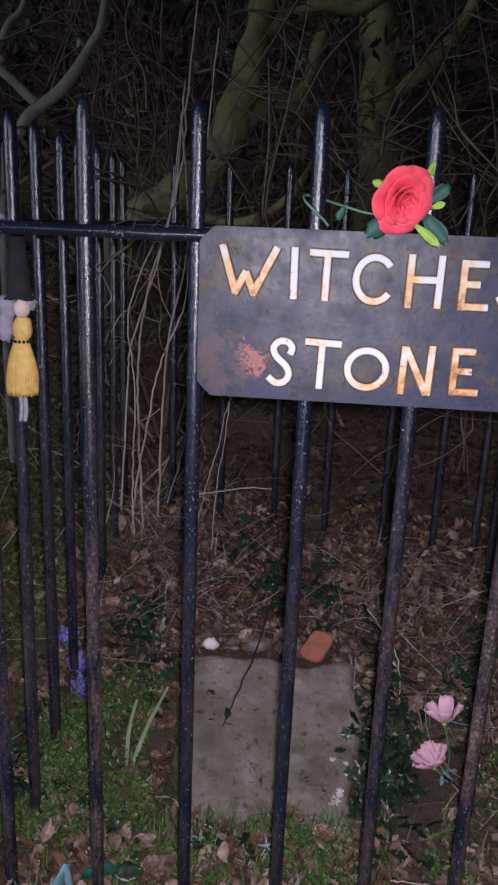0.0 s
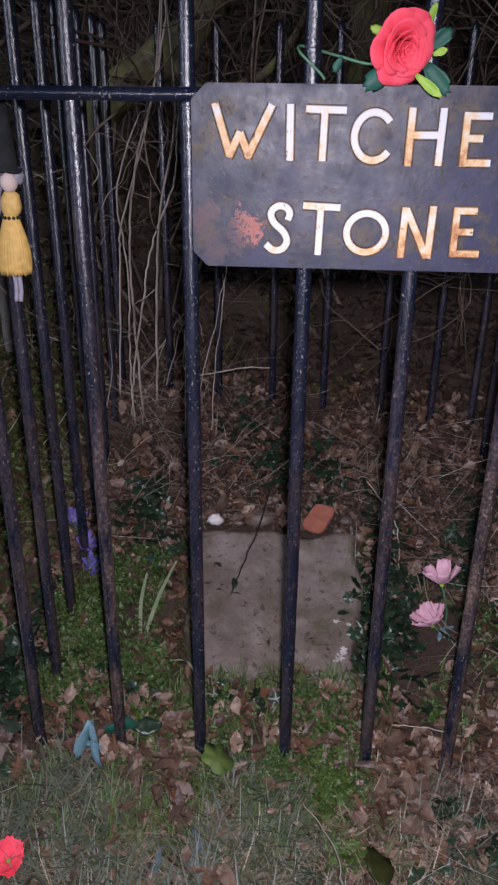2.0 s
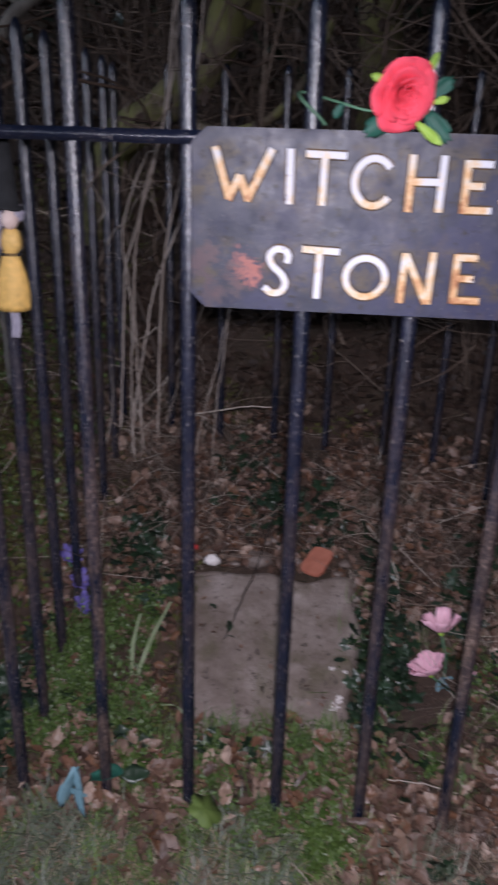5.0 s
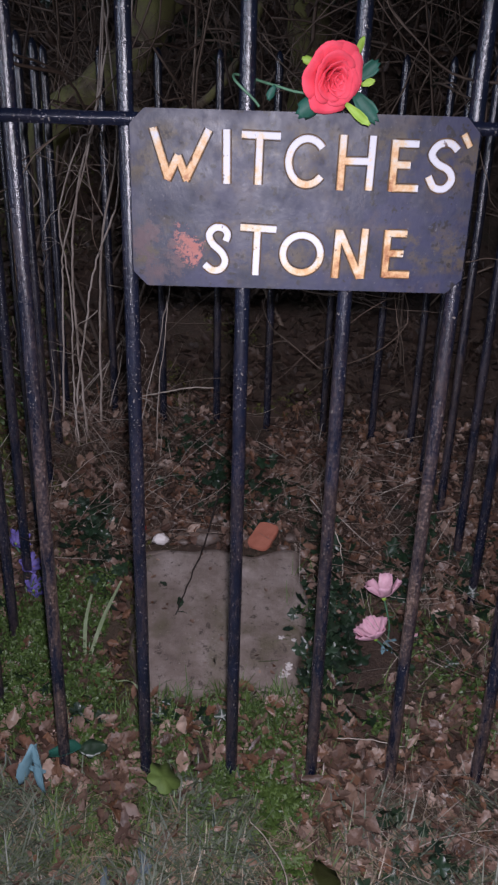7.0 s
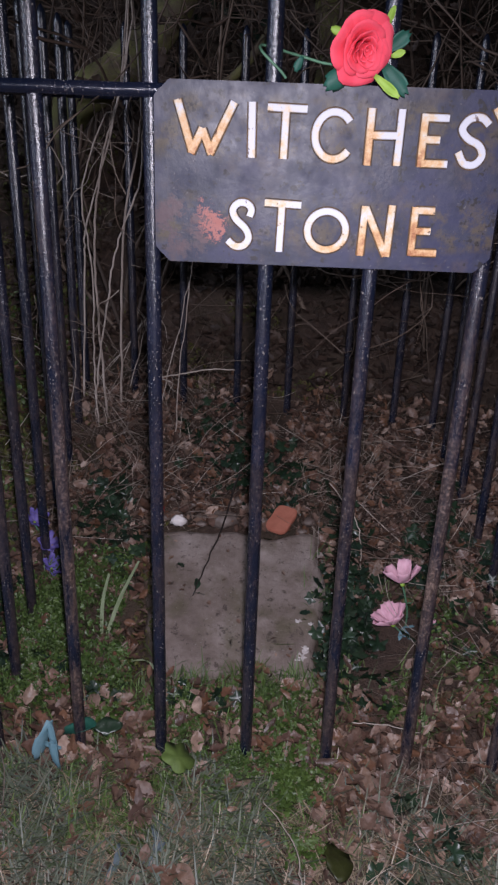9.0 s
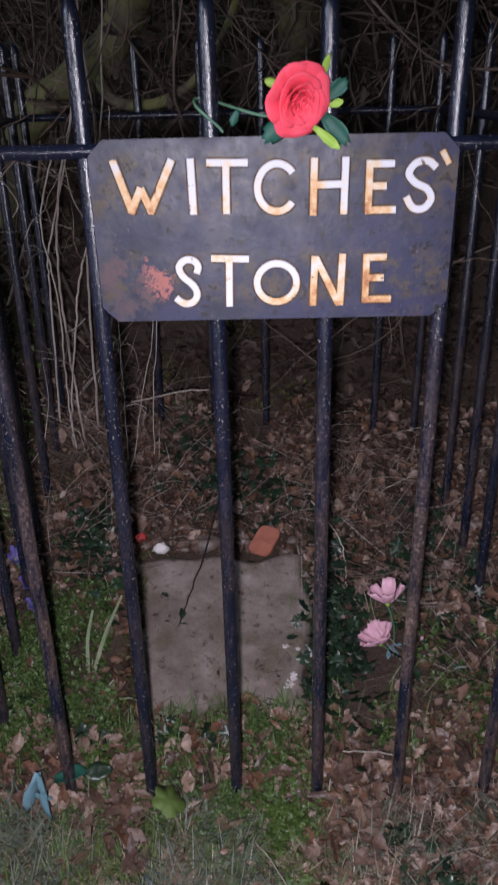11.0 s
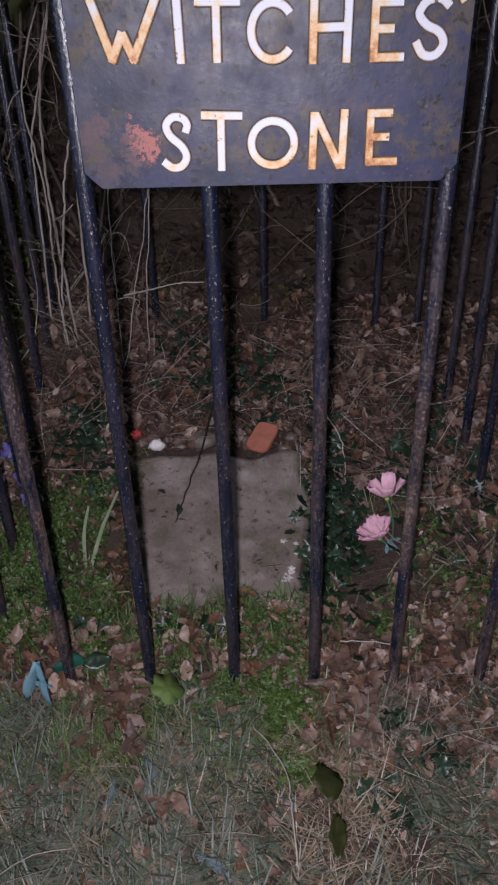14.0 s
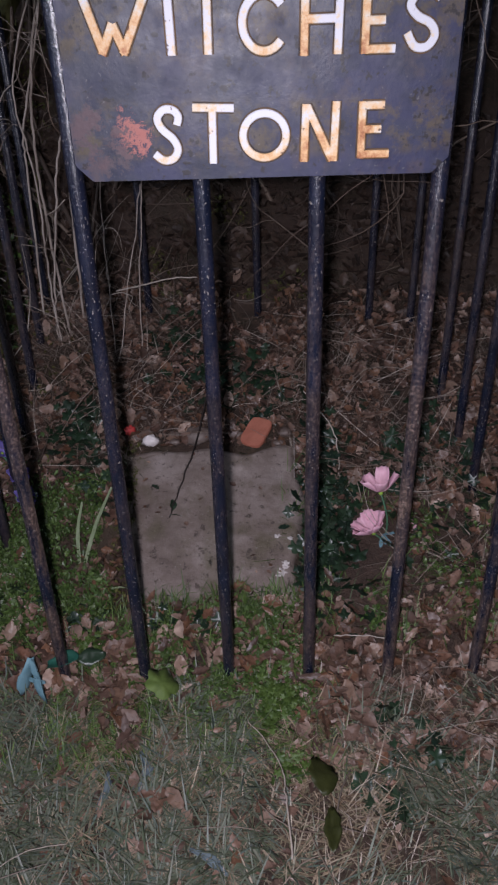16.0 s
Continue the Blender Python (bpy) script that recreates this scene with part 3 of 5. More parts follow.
def blades(name, places, length, width, lean, mat, label, category, bend=0.6, lift=0.0, yaws=None):
    """Grass blades as one mesh: bent strips of four levels."""
    n = len(places)
    P = np.array([(x, y, surface_z(x, y) - 0.004 + lift) for x, y in places])
    L = RND.uniform(*length, n)
    W = RND.uniform(*width, n)
    A = RND.uniform(0, 2 * np.pi, n) if yaws is None else np.array(yaws)
    T = np.radians(RND.uniform(*lean, n))
    B = RND.uniform(-0.2, bend * 2, n)
    d = np.stack([np.cos(A), np.sin(A), np.zeros(n)], 1)
    s = np.stack([-np.sin(A), np.cos(A), np.zeros(n)], 1)
    V = np.zeros((n, 8, 3))
    pos = P.copy()
    for k, (step, w) in enumerate(((0, 0.8), (0.35, 1.0), (0.35, 0.75), (0.3, 0.12))):
        ang = T + B * k / 3
        pos = pos + (d * np.sin(ang)[:, None] + np.array([0, 0, 1.0]) * np.cos(ang)[:, None]) * (L * step)[:, None]
        pos[:, 2] = np.maximum(pos[:, 2], P[:, 2] - 0.002)
        V[:, 2 * k] = pos - s * (W * w / 2)[:, None]
        V[:, 2 * k + 1] = pos + s * (W * w / 2)[:, None]
    F = np.array([(0, 1, 3, 2), (2, 3, 5, 4), (4, 5, 7, 6)])
    faces = (F[None] + (np.arange(n) * 8)[:, None, None]).reshape(-1, 4)
    return tagged(raw_mesh(name, V.reshape(-1, 3).tolist(), faces.tolist(), mat), label, category, kind="stuff")


def tufts(n, each, x0, x1, y0, y1, keep, loose=0.022):
    """Places and headings of grass that grows in tufts lying one way."""
    places, yaws = [], []
    for x, y in spread(n, x0, x1, y0, y1, keep):
        a = RND.uniform(0, 6.283)
        for _ in range(RND.randint(each // 2, each * 2)):
            places.append((x + RND.normal(0, loose), y + RND.normal(0, loose)))
            yaws.append(a + RND.normal(0, 0.7))
    return places, yaws


def leaf_shape(kind, seed):
    """A leaf one unit long lying along x: rows of left, middle and right."""
    r = random.Random(seed)
    rows = 10
    verts, faces = [], []
    curl, fold, twist = r.uniform(-0.5, 0.9), r.uniform(0.1, 0.6), r.uniform(-0.5, 0.5)
    for i in range(rows):
        s = i / (rows - 1)
        w = 0.30 * math.sin(math.pi * min(1, s * 0.93 + 0.04)) ** 0.8
        if kind == "oak":
            w *= 1.0 + 0.28 * math.cos(s * math.pi * 7)
        elif kind == "long":
            w *= 0.55
        for c in (-1, -0.5, 0, 0.5, 1):
            y = c * w * (1 + 0.15 * r.uniform(-1, 1))
            z = fold * abs(y) + curl * (s - 0.5) ** 2 * 0.6 + twist * y * (s - 0.5) + 0.06 * r.uniform(-1, 1)
            verts.append((s - 0.5, y, z))
    for i in range(rows - 1):
        for c in range(4):
            a = i * 5 + c
            faces.append((a, a + 1, a + 6, a + 5))
    return np.array(verts), faces


def ivy_shape(seed):
    r = random.Random(seed)
    verts, faces = [(0, 0, 0.05)], []
    n = 20
    for i in range(n):
        a = 2 * math.pi * i / n
        lobe = 0.34 + 0.20 * abs(math.cos(2.5 * a)) ** 1.5
        if abs(a - math.pi) < 0.4:
            lobe = 0.16
        lobe *= 1 + r.uniform(-0.08, 0.08)
        verts.append((lobe * math.cos(a), lobe * math.sin(a), -0.10 * math.sin(5 * a / 2) ** 2 + r.uniform(-0.04, 0.04)))
    for i in range(n):
        faces.append((0, 1 + i, 1 + (i + 1) % n))
    return np.array(verts), faces


LEAVES = [leaf_shape(k, i) for i, k in enumerate(("oak", "oval", "oak", "long", "oval", "oak", "long", "oval"))]
IVIES = [ivy_shape(i) for i in range(5)]
SLIMS = [leaf_shape("long" if i % 3 else "oval", 70 + i) for i in range(6)]
OVALS = [leaf_shape("oval", 50 + i) for i in range(4)]
ROUND_LEAF = ivy_shape(44)


def leaves(name, spots, shapes, size, tilt, mat, label, category):
    """Leaves at the spots (x, y, z) as one mesh."""
    heap_v, heap_f, n = [], [], 0
    for x, y, z in spots:
        V, F = shapes[RND.randint(len(shapes))]
        m = Euler((radians(RND.normal(0, tilt)), radians(RND.normal(0, tilt)), RND.uniform(0, 6.283))).to_matrix()
        W = (V * RND.uniform(*size)) @ np.array(m).T + (x, y, z)
        heap_v.extend(W.tolist())
        heap_f.extend([tuple(i + n for i in f) for f in F])
        n += len(V)
    return tagged(raw_mesh(name, heap_v, heap_f, mat), label, category, kind="stuff")


def lying(places, low=0.002, high=0.02):
    return [(x, y, surface_z(x, y) + RND.uniform(low, high)) for x, y in places]


def not_paved(x, y):
    return not (x < -0.38 and y < 0.24)


def off_slab(x, y):
    return not (-0.09 < x < 0.33 and 0.2 < y < 0.62)


def clear(x, y):
    """Off the stone and away from the pink flowers."""
    return off_slab(x, y) and (x - 0.48) ** 2 + (y - 0.33) ** 2 > 0.011


# ---- verge in front of the railing ----
front = lambda x, y: not_paved(x, y)
blades("dry_grass", spread(15000, -1.0, 1.1, -0.85, -0.02, front, 0.35), (0.025, 0.075), (0.0012, 0.0030), (55, 90), DRY, "flattened dry tan grass of the verge", "grass")
pl, ya = tufts(420, 26, -1.0, 1.1, -0.85, -0.05, lambda x, y: not_paved(x, y) and noise.noise((x * 3, y * 3, 6)) + 0.5 * x > -0.15)
blades("dry_grass", pl, (0.035, 0.10), (0.0012, 0.0030), (50, 90), DRY, "tufts of tangled dry tan grass", "grass", 0.9, 0.0, ya)
pl, ya = tufts(560, 22, -1.0, 0.9, -0.85, -0.04, lambda x, y: not_paved(x, y) and noise.noise((x * 5, y * 5, 3)) > 0.02 - 0.35 * (0.35 - x))
blades("grey_green_grass", pl, (0.03, 0.105), (0.0018, 0.0040), (35, 88), GREYGREEN, "limp grey-green grass tufts among dry stems", "grass", 0.7, 0.0, ya)
pl, ya = tufts(320, 20, -0.34, 0.37, -0.20, 0.22, lambda x, y: noise.noise((x * 6, y * 6, 8)) > -0.25 and (y < 0.17 or not on_slab(x, y)), 0.018)
blades("green_grass", pl, (0.02, 0.06), (0.0014, 0.0034), (15, 80), GREEN, "fresh green grass at the foot of the bars", "grass", 0.6, 0.0, ya)
pl, ya = tufts(60, 12, -0.01, 0.30, 0.13, 0.21, None, 0.012)
blades("green_grass", pl, (0.03, 0.065), (0.0016, 0.0034), (5, 60), GREEN, "green grass fringing the stone", "grass", 0.6, 0.0, ya)
pl, ya = tufts(120, 14, -0.34, 0.85, 0.05, 0.55, clear)
blades("inner_grass", pl, (0.03, 0.09), (0.0012, 0.0030), (15, 75), GREEN, "thin green grass growing through leaf litter", "grass", 0.6, 0.0, ya)
pl, ya = tufts(110, 20, -0.45, 1.1, 0.0, 1.25, lambda x, y: clear(x, y) and (x > 0.36 or y > 0.6), 0.03)
blades("dead_grass", pl, (0.05, 0.16), (0.0009, 0.0022), (40, 88), STRAW, "tangled pale dead grass inside the railing", "grass", 0.4, 0.012, ya)

pl, ya = tufts(46, 14, 0.36, 1.0, -0.55, -0.02, None, 0.02)
blades("dead_grass", pl, (0.04, 0.10), (0.0009, 0.0022), (45, 88), STRAW, "pale dead grass tufts over brown leaves", "grass", 0.9, 0.006, ya)

# grass standing round the feet of the bars
for mat, xs, label in ((GREEN, FRONT_X[1:5], "green grass round the feet of the bars"), (STRAW, FRONT_X[4:], "dead grass round the feet of the bars")):
    feet = [(x + RND.normal(0, 0.016), -abs(RND.normal(0.014, 0.012))) for x in xs for _ in range(34)]
    blades("foot_grass", feet, (0.025, 0.065), (0.0014, 0.0032), (5, 55), mat, label, "grass")

# ---- weeds ----
weed_spots = lying(spread(4600, -0.42, -0.10, 0.10, 0.50, lambda x, y: noise.noise((x * 7, y * 7, 1)) > -0.15 + 2.2 * max(0.0, x + 0.22), 0.6), 0.002, 0.05)
leaves("weeds", weed_spots, SLIMS, (0.007, 0.018), 55, WEED, "bright green low weeds in the railing's corner", "weeds")
weed_spots = lying(spread(5200, -0.08, 0.34, -0.10, 0.18, lambda x, y: noise.noise((x * 9, y * 9, 5)) > -0.12, 0.6), 0.002, 0.03)
leaves("weeds", weed_spots, SLIMS, (0.006, 0.015), 55, WEED, "green moss and clover in front of the stone", "weeds")
weed_spots = lying(spread(700, 0.36, 0.85, 0.1, 0.4, lambda x, y: noise.noise((x * 9, y * 9, 2)) > 0.0 and clear(x, y)), 0.003, 0.04)
leaves("weeds", weed_spots, OVALS, (0.008, 0.018), 45, WEED, "green weeds round the pink flowers", "weeds")
weed_spots = lying(spread(3200, -1.3, -0.45, 0.25, 1.5, lambda x, y: noise.noise((x * 5, y * 5, 2)) > -0.25), 0.003, 0.03)
leaves("weeds", weed_spots, OVALS, (0.010, 0.024), 40, WEED, "mossy green weeds outside the railing", "weeds")

weed_spots = lying(spread(420, -0.115, -0.065, 0.18, 0.62), 0.002, 0.022)
leaves("moss", weed_spots, SLIMS, (0.006, 0.013), 60, MOSS, "yellow-green moss along the stone's side", "moss")
weed_spots = lying(spread(5200, -1.7, -0.45, 0.45, 2.2, lambda x, y: noise.noise((x * 4, y * 4, 6)) > -0.2), 0.002, 0.02)
leaves("moss", weed_spots, SLIMS, (0.010, 0.026), 50, MOSS, "olive green moss on the ground outside the railing", "moss")
weed_spots = lying(spread(700, -0.1, 0.45, 1.2, 1.9, lambda x, y: noise.noise((x * 4, y * 4, 9)) > 0.05), 0.002, 0.02)
leaves("moss", weed_spots, SLIMS, (0.010, 0.022), 60, MOSS, "dull green moss patches on the bank", "moss")

weed_spots = lying([(RND.normal(-0.305, 0.040), RND.normal(0.33, 0.075)) for _ in range(2600)], 0.004, 0.055)
leaves("weeds", weed_spots, SLIMS, (0.007, 0.017), 55, WEED, "lush bright green weeds behind the corner bars", "weeds")
weed_spots = lying([(RND.normal(0.255, 0.026), RND.normal(-0.045, 0.050)) for _ in range(230)] + [(RND.normal(0.289, 0.018), RND.normal(-0.205, 0.014)) for _ in range(40)] + [(RND.normal(-0.135, 0.02), RND.normal(0.075, 0.018)) for _ in range(60)], 0.012, 0.038)
leaves("clover", weed_spots, [ROUND_LEAF], (0.010, 0.024), 24, CLOVER, "fresh green clover leaves in the grass", "weeds")
weed_spots = lying([(RND.normal(-0.80, 0.20), RND.normal(0.62, 0.22)) for _ in range(3600)] + [(RND.normal(-0.75, 0.16), RND.normal(1.05, 0.22)) for _ in range(3200)], 0.002, 0.02)
leaves("moss", weed_spots, SLIMS, (0.010, 0.024), 50, MOSS, "thick olive moss behind the plaque", "moss")

# ---- leaf litter ----
litter = lying(spread(4800, -0.45, 1.05, -0.02, 1.25, clear, 0.5), 0.002, 0.040)
leaves("leaf_litter", litter, LEAVES, (0.011, 0.048), 38, LITTER, "damp brown dead leaves inside the railing", "leaves")
litter = lying(spread(1000, 0.28, 1.0, -0.20, 0.20, None, 0.8), 0.001, 0.016)
leaves("leaf_litter", litter, LEAVES, (0.014, 0.046), 24, LITTER, "reddish brown dead leaves along the verge", "leaves")
litter = lying(spread(150, -0.38, 0.3, -0.08, 0.18, not_paved), 0.002, 0.016)
leaves("leaf_litter", litter, LEAVES, (0.022, 0.046), 14, LITTER, "brown dead leaves in the green grass", "leaves")
litter = lying(spread(900, -0.9, 1.0, -0.9, -0.10, not_paved, 1.0), 0.001, 0.022)
leaves("leaf_litter", litter, LEAVES, (0.008, 0.036), 26, LITTER, "small brown leaf pieces in dry grass", "leaves")
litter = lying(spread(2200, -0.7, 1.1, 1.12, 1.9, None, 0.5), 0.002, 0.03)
leaves("leaf_litter", litter, LEAVES, (0.018, 0.05), 34, DARKLEAF, "dark brown dead leaves at the foot of the bank", "leaves")
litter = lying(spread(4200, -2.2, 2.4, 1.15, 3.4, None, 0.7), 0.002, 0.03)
leaves("leaf_litter", litter, LEAVES, (0.025, 0.06), 28, DARKLEAF, "dark brown dead leaves on the bank", "leaves")
litter = lying(spread(700, -1.5, -0.42, 0.2, 1.3), 0.002, 0.03) + lying(spread(500, 0.85, 1.8, 0.0, 1.3), 0.002, 0.03)
leaves("leaf_litter", litter, LEAVES, (0.025, 0.055), 26, LITTER, "brown dead leaves beside the railing", "leaves")

litter = lying(spread(3200, -0.42, 0.85, 0.62, 1.2, None, 0.4), 0.004, 0.03)
leaves("leaf_crumbs", litter, LEAVES, (0.005, 0.016), 45, LITTER, "crumbled brown leaf and stalk bits behind the stone", "leaves")


def drift(n, cx, cy, rx, ry):
    return [(x, y, surface_z(x, y) + RND.uniform(0.008, 0.035)) for x, y in ((cx + RND.normal(0, rx), cy + RND.normal(0, ry)) for _ in range(n))]


for spots, size, label in (
        (drift(60, -0.055, -0.03, 0.024, 0.05) + drift(12, -0.035, -0.13, 0.015, 0.02), (0.026, 0.055), "wet reddish brown leaves matted between two bars"),
        (drift(40, 0.395, -0.04, 0.035, 0.045) + drift(22, 0.37, 0.06, 0.02, 0.03), (0.030, 0.065), "heap of rusty brown leaves at a bar's foot"),
        (drift(16, -0.235, 0.09, 0.016, 0.04), (0.035, 0.065), "tan dead leaves among the weeds"),
        (drift(8, 0.006, -0.27, 0.025, 0.02), (0.025, 0.050), "orange brown leaves in the grass")):
    leaves("leaf_drift", spots, LEAVES, size, 26, DRIFT, label, "leaves")

# ---- ivy ----
def clump(n, cx, cy, rx, ry, up):
    out = []
    for _ in range(n):
        x, y = cx + RND.normal(0, rx), cy + RND.normal(0, ry)
        out.append((x, y, surface_z(x, y) + abs(RND.normal(0, up)) + 0.004))
    return out


for spots, label in (
        (clump(320, 0.405, 0.44, 0.030, 0.13, 0.03) + clump(80, 0.355, 0.33, 0.014, 0.09, 0.015), "dark ivy creeping over the stone's edge"),
        (clump(110, 0.10, 0.86, 0.06, 0.07, 0.035) + clump(70, 0.26, 0.80, 0.05, 0.06, 0.03) + clump(60, 0.02, 1.02, 0.05, 0.05, 0.03), "dark ivy in the litter behind the stone"),
        (clump(120, -0.235, 0.66, 0.035, 0.05, 0.035) + clump(60, -0.16, 0.50, 0.02, 0.04, 0.02), "dark glossy ivy beside the stone"),
        (clump(16, 0.474, -0.095, 0.012, 0.012, 0.012) + clump(30, 0.542, -0.18, 0.025, 0.022, 0.014) + clump(22, 0.455, -0.27, 0.022, 0.022, 0.01) + clump(26, -0.30, 0.20, 0.03, 0.02, 0.015) + clump(14, 0.02, 0.13, 0.03, 0.015, 0.02) + clump(14, 0.11, 0.12, 0.03, 0.015, 0.02) + clump(12, -0.15, 0.14, 0.03, 0.02, 0.02), "dark ground ivy along the verge"),
        (clump(170, -0.435, 0.19, 0.028, 0.11, 0.03), "dark ivy beside the grey plaque"),
        (clump(120, 0.80, 0.55, 0.10, 0.15, 0.03) + clump(80, 0.62, 0.55, 0.07, 0.12, 0.03), "dark ivy among dead grass by the bars")):
    leaves("ivy", spots, IVIES, (0.020, 0.046), 30, IVY, label, "ivy")


# ---- stalks, stems and twigs ----
def straws(name, n, x0, x1, y0, y1, length, up, mat, label, thick=(0.0006, 0.0014)):
    h = Heap()
    for x, y in spread(n, x0, x1, y0, y1, clear):
        L, a, e = RND.uniform(*length), RND.uniform(0, 6.283), radians(RND.uniform(*up))
        d = Vector((math.cos(a) * math.cos(e), math.sin(a) * math.cos(e), math.sin(e)))
        p0 = Vector((x, y, surface_z(x, y) + RND.uniform(0.002, 0.03)))
        sag = Vector((RND.normal(0, 0.08), RND.normal(0, 0.08), RND.normal(0, 0.06))) * L
        path = [p0, p0 + d * L * 0.35 + sag, p0 + d * L * 0.7 + sag * 0.8, p0 + d * L]
        for p in path:
            p.z = max(p.z, ground_z(p.x, p.y) + 0.004)
        r = RND.uniform(*thick)
        h.add(*tube(curvy(path, 2), [r, r, r, r * 0.9, r * 0.8, r * 0.6, r * 0.4], 4, False))
    return tagged(h.build(name, mat), label, "stalks", kind="stuff")


straws("dead_stalks", 230, -0.40, 0.05, 0.55, 1.25, (0.08, 0.30), (0, 55), STRAW, "tangle of pale dead stalks by the vine")
straws("dead_stalks", 190, 0.40, 0.80, 0.25, 1.15, (0.08, 0.28), (-5, 30), STRAW, "pale dead stalks over leaves by the bars")
straws("dead_stalks", 80, 0.0, 0.40, 0.66, 1.2, (0.05, 0.18), (0, 40), STRAW, "pale dead stalks behind the stone")
straws("dead_stalks", 120, -0.9, 1.0, -0.8, 0.0, (0.06, 0.20), (0, 12), STRAW, "pale straws lying on the verge")
straws("dead_stalks", 380, -1.6, 1.8, 1.2, 2.8, (0.1, 0.4), (-5, 60), TWIG, "brown stalks on the dark bank", (0.0008, 0.0022))
straws("dead_stalks", 160, -1.3, -0.42, 0.3, 1.3, (0.08, 0.25), (0, 60), STRAW, "pale stalks outside the railing")


def strand(name, points, r0, r1, mat, label, category, steps=6, sides=7, wob=0.006):
    path = curvy(points, steps)
    for i, p in enumerate(path):
        p += Vector((noise.noise((i * 0.7, points[0][0] * 9, 0)), noise.noise((i * 0.7, 5, points[0][0] * 9)), 0)) * wob
    n = len(path)
    radii = [(r0 + (r1 - r0) * i / (n - 1)) * (1 + 0.15 * noise.noise((i * 1.3, 2, 7))) for i in range(n)]
    v, f = tube(path, radii, sides)
    return tagged(raw_mesh(name, v, f, mat), label, category)


# pale climbing stems in the far corner
for pts, r in (
        ([(-0.17, 1.10, 1.95), (-0.20, 1.06, 1.60), (-0.21, 1.05, 1.43), (-0.25, 1.05, 1.25), (-0.30, 1.05, 1.09), (-0.335, 1.05, 0.86), (-0.33, 1.04, 0.62), (-0.31, 1.02, 0.33)], 0.0042),
        ([(-0.12, 1.05, 1.75), (-0.155, 1.0, 1.30), (-0.18, 1.0, 1.16), (-0.19, 1.0, 1.04), (-0.26, 1.0, 0.86), (-0.29, 1.0, 0.71), (-0.335, 1.0, 0.45), (-0.34, 1.0, 0.30)], 0.0036),
        ([(-0.20, 1.02, 1.62), (-0.24, 1.0, 1.25), (-0.285, 1.0, 1.19), (-0.35, 1.0, 1.0), (-0.33, 1.0, 0.77), (-0.34, 1.0, 0.53), (-0.33, 0.98, 0.28)], 0.0030),
        ([(-0.21, 1.06, 1.60), (-0.23, 1.05, 1.35), (-0.28, 1.05, 1.14), (-0.36, 1.07, 0.9), (-0.37, 1.07, 0.77), (-0.40, 1.08, 0.3)], 0.0034),
        ([(-0.22, 1.08, 1.55), (-0.20, 1.1, 1.2), (-0.25, 1.1, 0.95), (-0.27, 1.1, 0.7), (-0.28, 1.08, 0.3)], 0.0044),
        ([(-0.14, 1.0, 1.28), (-0.15, 1.0, 1.1), (-0.145, 0.99, 0.9), (-0.165, 0.98, 0.7), (-0.17, 0.96, 0.28)], 0.0018),
        ([(-0.05, 0.95, 0.78), (-0.10, 0.94, 0.55), (-0.16, 0.92, 0.28)], 0.0020),
        ([(-0.03, 0.98, 0.98), (-0.045, 0.97, 0.8), (-0.075, 0.95, 0.55), (-0.09, 0.93, 0.28)], 0.0020)):
    strand("vine_stem", pts, r * 0.62, r * 0.9, VINE, "pale bare vine stem climbing by the railing", "vine", 8)
strand("straw", [(-0.14, 0.92, 0.505), (-0.05, 0.9, 0.53), (0.02, 0.9, 0.545), (0.085, 0.9, 0.545)], 0.0022, 0.0018, STRAW, "long pale straw bent across behind the stone", "straw")
strand("straw", [(0.39, 0.075, 0.045), (0.45, 0.07, 0.050), (0.53, 0.055, 0.045)], 0.0014, 0.0010, STRAW, "pale straw lying on brown leaves", "straw")
strand("straw", [(0.60, 0.45, 0.095), (0.70, 0.445, 0.10), (0.84, 0.43, 0.095)], 0.0016, 0.0011, STRAW, "pale straw lying behind the bars", "straw")
strand("straw", [(0.275, -0.40, 0.04), (0.27, -0.31, 0.045), (0.262, -0.22, 0.04), (0.20, -0.12, 0.03)], 0.0016, 0.0010, STRAW, "pale straw lying on the verge", "straw")
strand("straw", [(0.445, 0.52, 0.13), (0.44, 0.56, 0.21), (0.42, 0.60, 0.26), (0.36, 0.68, 0.31)], 0.0014, 0.0018, STRAW, "bent pale stalk leaning over the ivy", "straw")
strand("straw", [(0.555, 0.24, 0.06), (0.575, 0.26, 0.115), (0.605, 0.27, 0.125), (0.625, 0.27, 0.105)], 0.0016, 0.0010, GREEN, "arched green grass stem beside a bar", "grass")
strand("twig", [(0.018, 0.394, 0.124), (0.055, 0.50, 0.185), (0.088, 0.60, 0.245), (0.12, 0.72, 0.34)], 0.0017, 0.0028, DARKTWIG, "thin dark twig lying across the stone", "twig")
for pts in ([(-0.175, 0.27, 0.075), (-0.15, 0.34, 0.145), (-0.118, 0.43, 0.195)], [(-0.185, 0.28, 0.075), (-0.19, 0.33, 0.14), (-0.187, 0.40, 0.175)], [(-0.10, 0.22, 0.06), (-0.06, 0.20, 0.075), (-0.02, 0.15, 0.05)]):
    path = curvy(pts, 5)
    h = Heap()
    side = Vector((0.7, -0.5, 0.2)).normalized()
    v = []
    for i, p in enumerate(path):
        w = 0.0070 * (1 - 0.75 * abs(i / (len(path) - 1) - 0.35))
        v += [p - side * w, p + Vector((0, -0.001, -0.0015)), p + side * w]
    h.add(v, [(3 * i + c, 3 * i + c + 1, 3 * i + c + 4, 3 * i + c + 3) for i in range(len(path) - 1) for c in (0, 1)])
    tagged(h.build("grass_blade", BLADE), "broad pale green grass blade beside the stone", "grass")


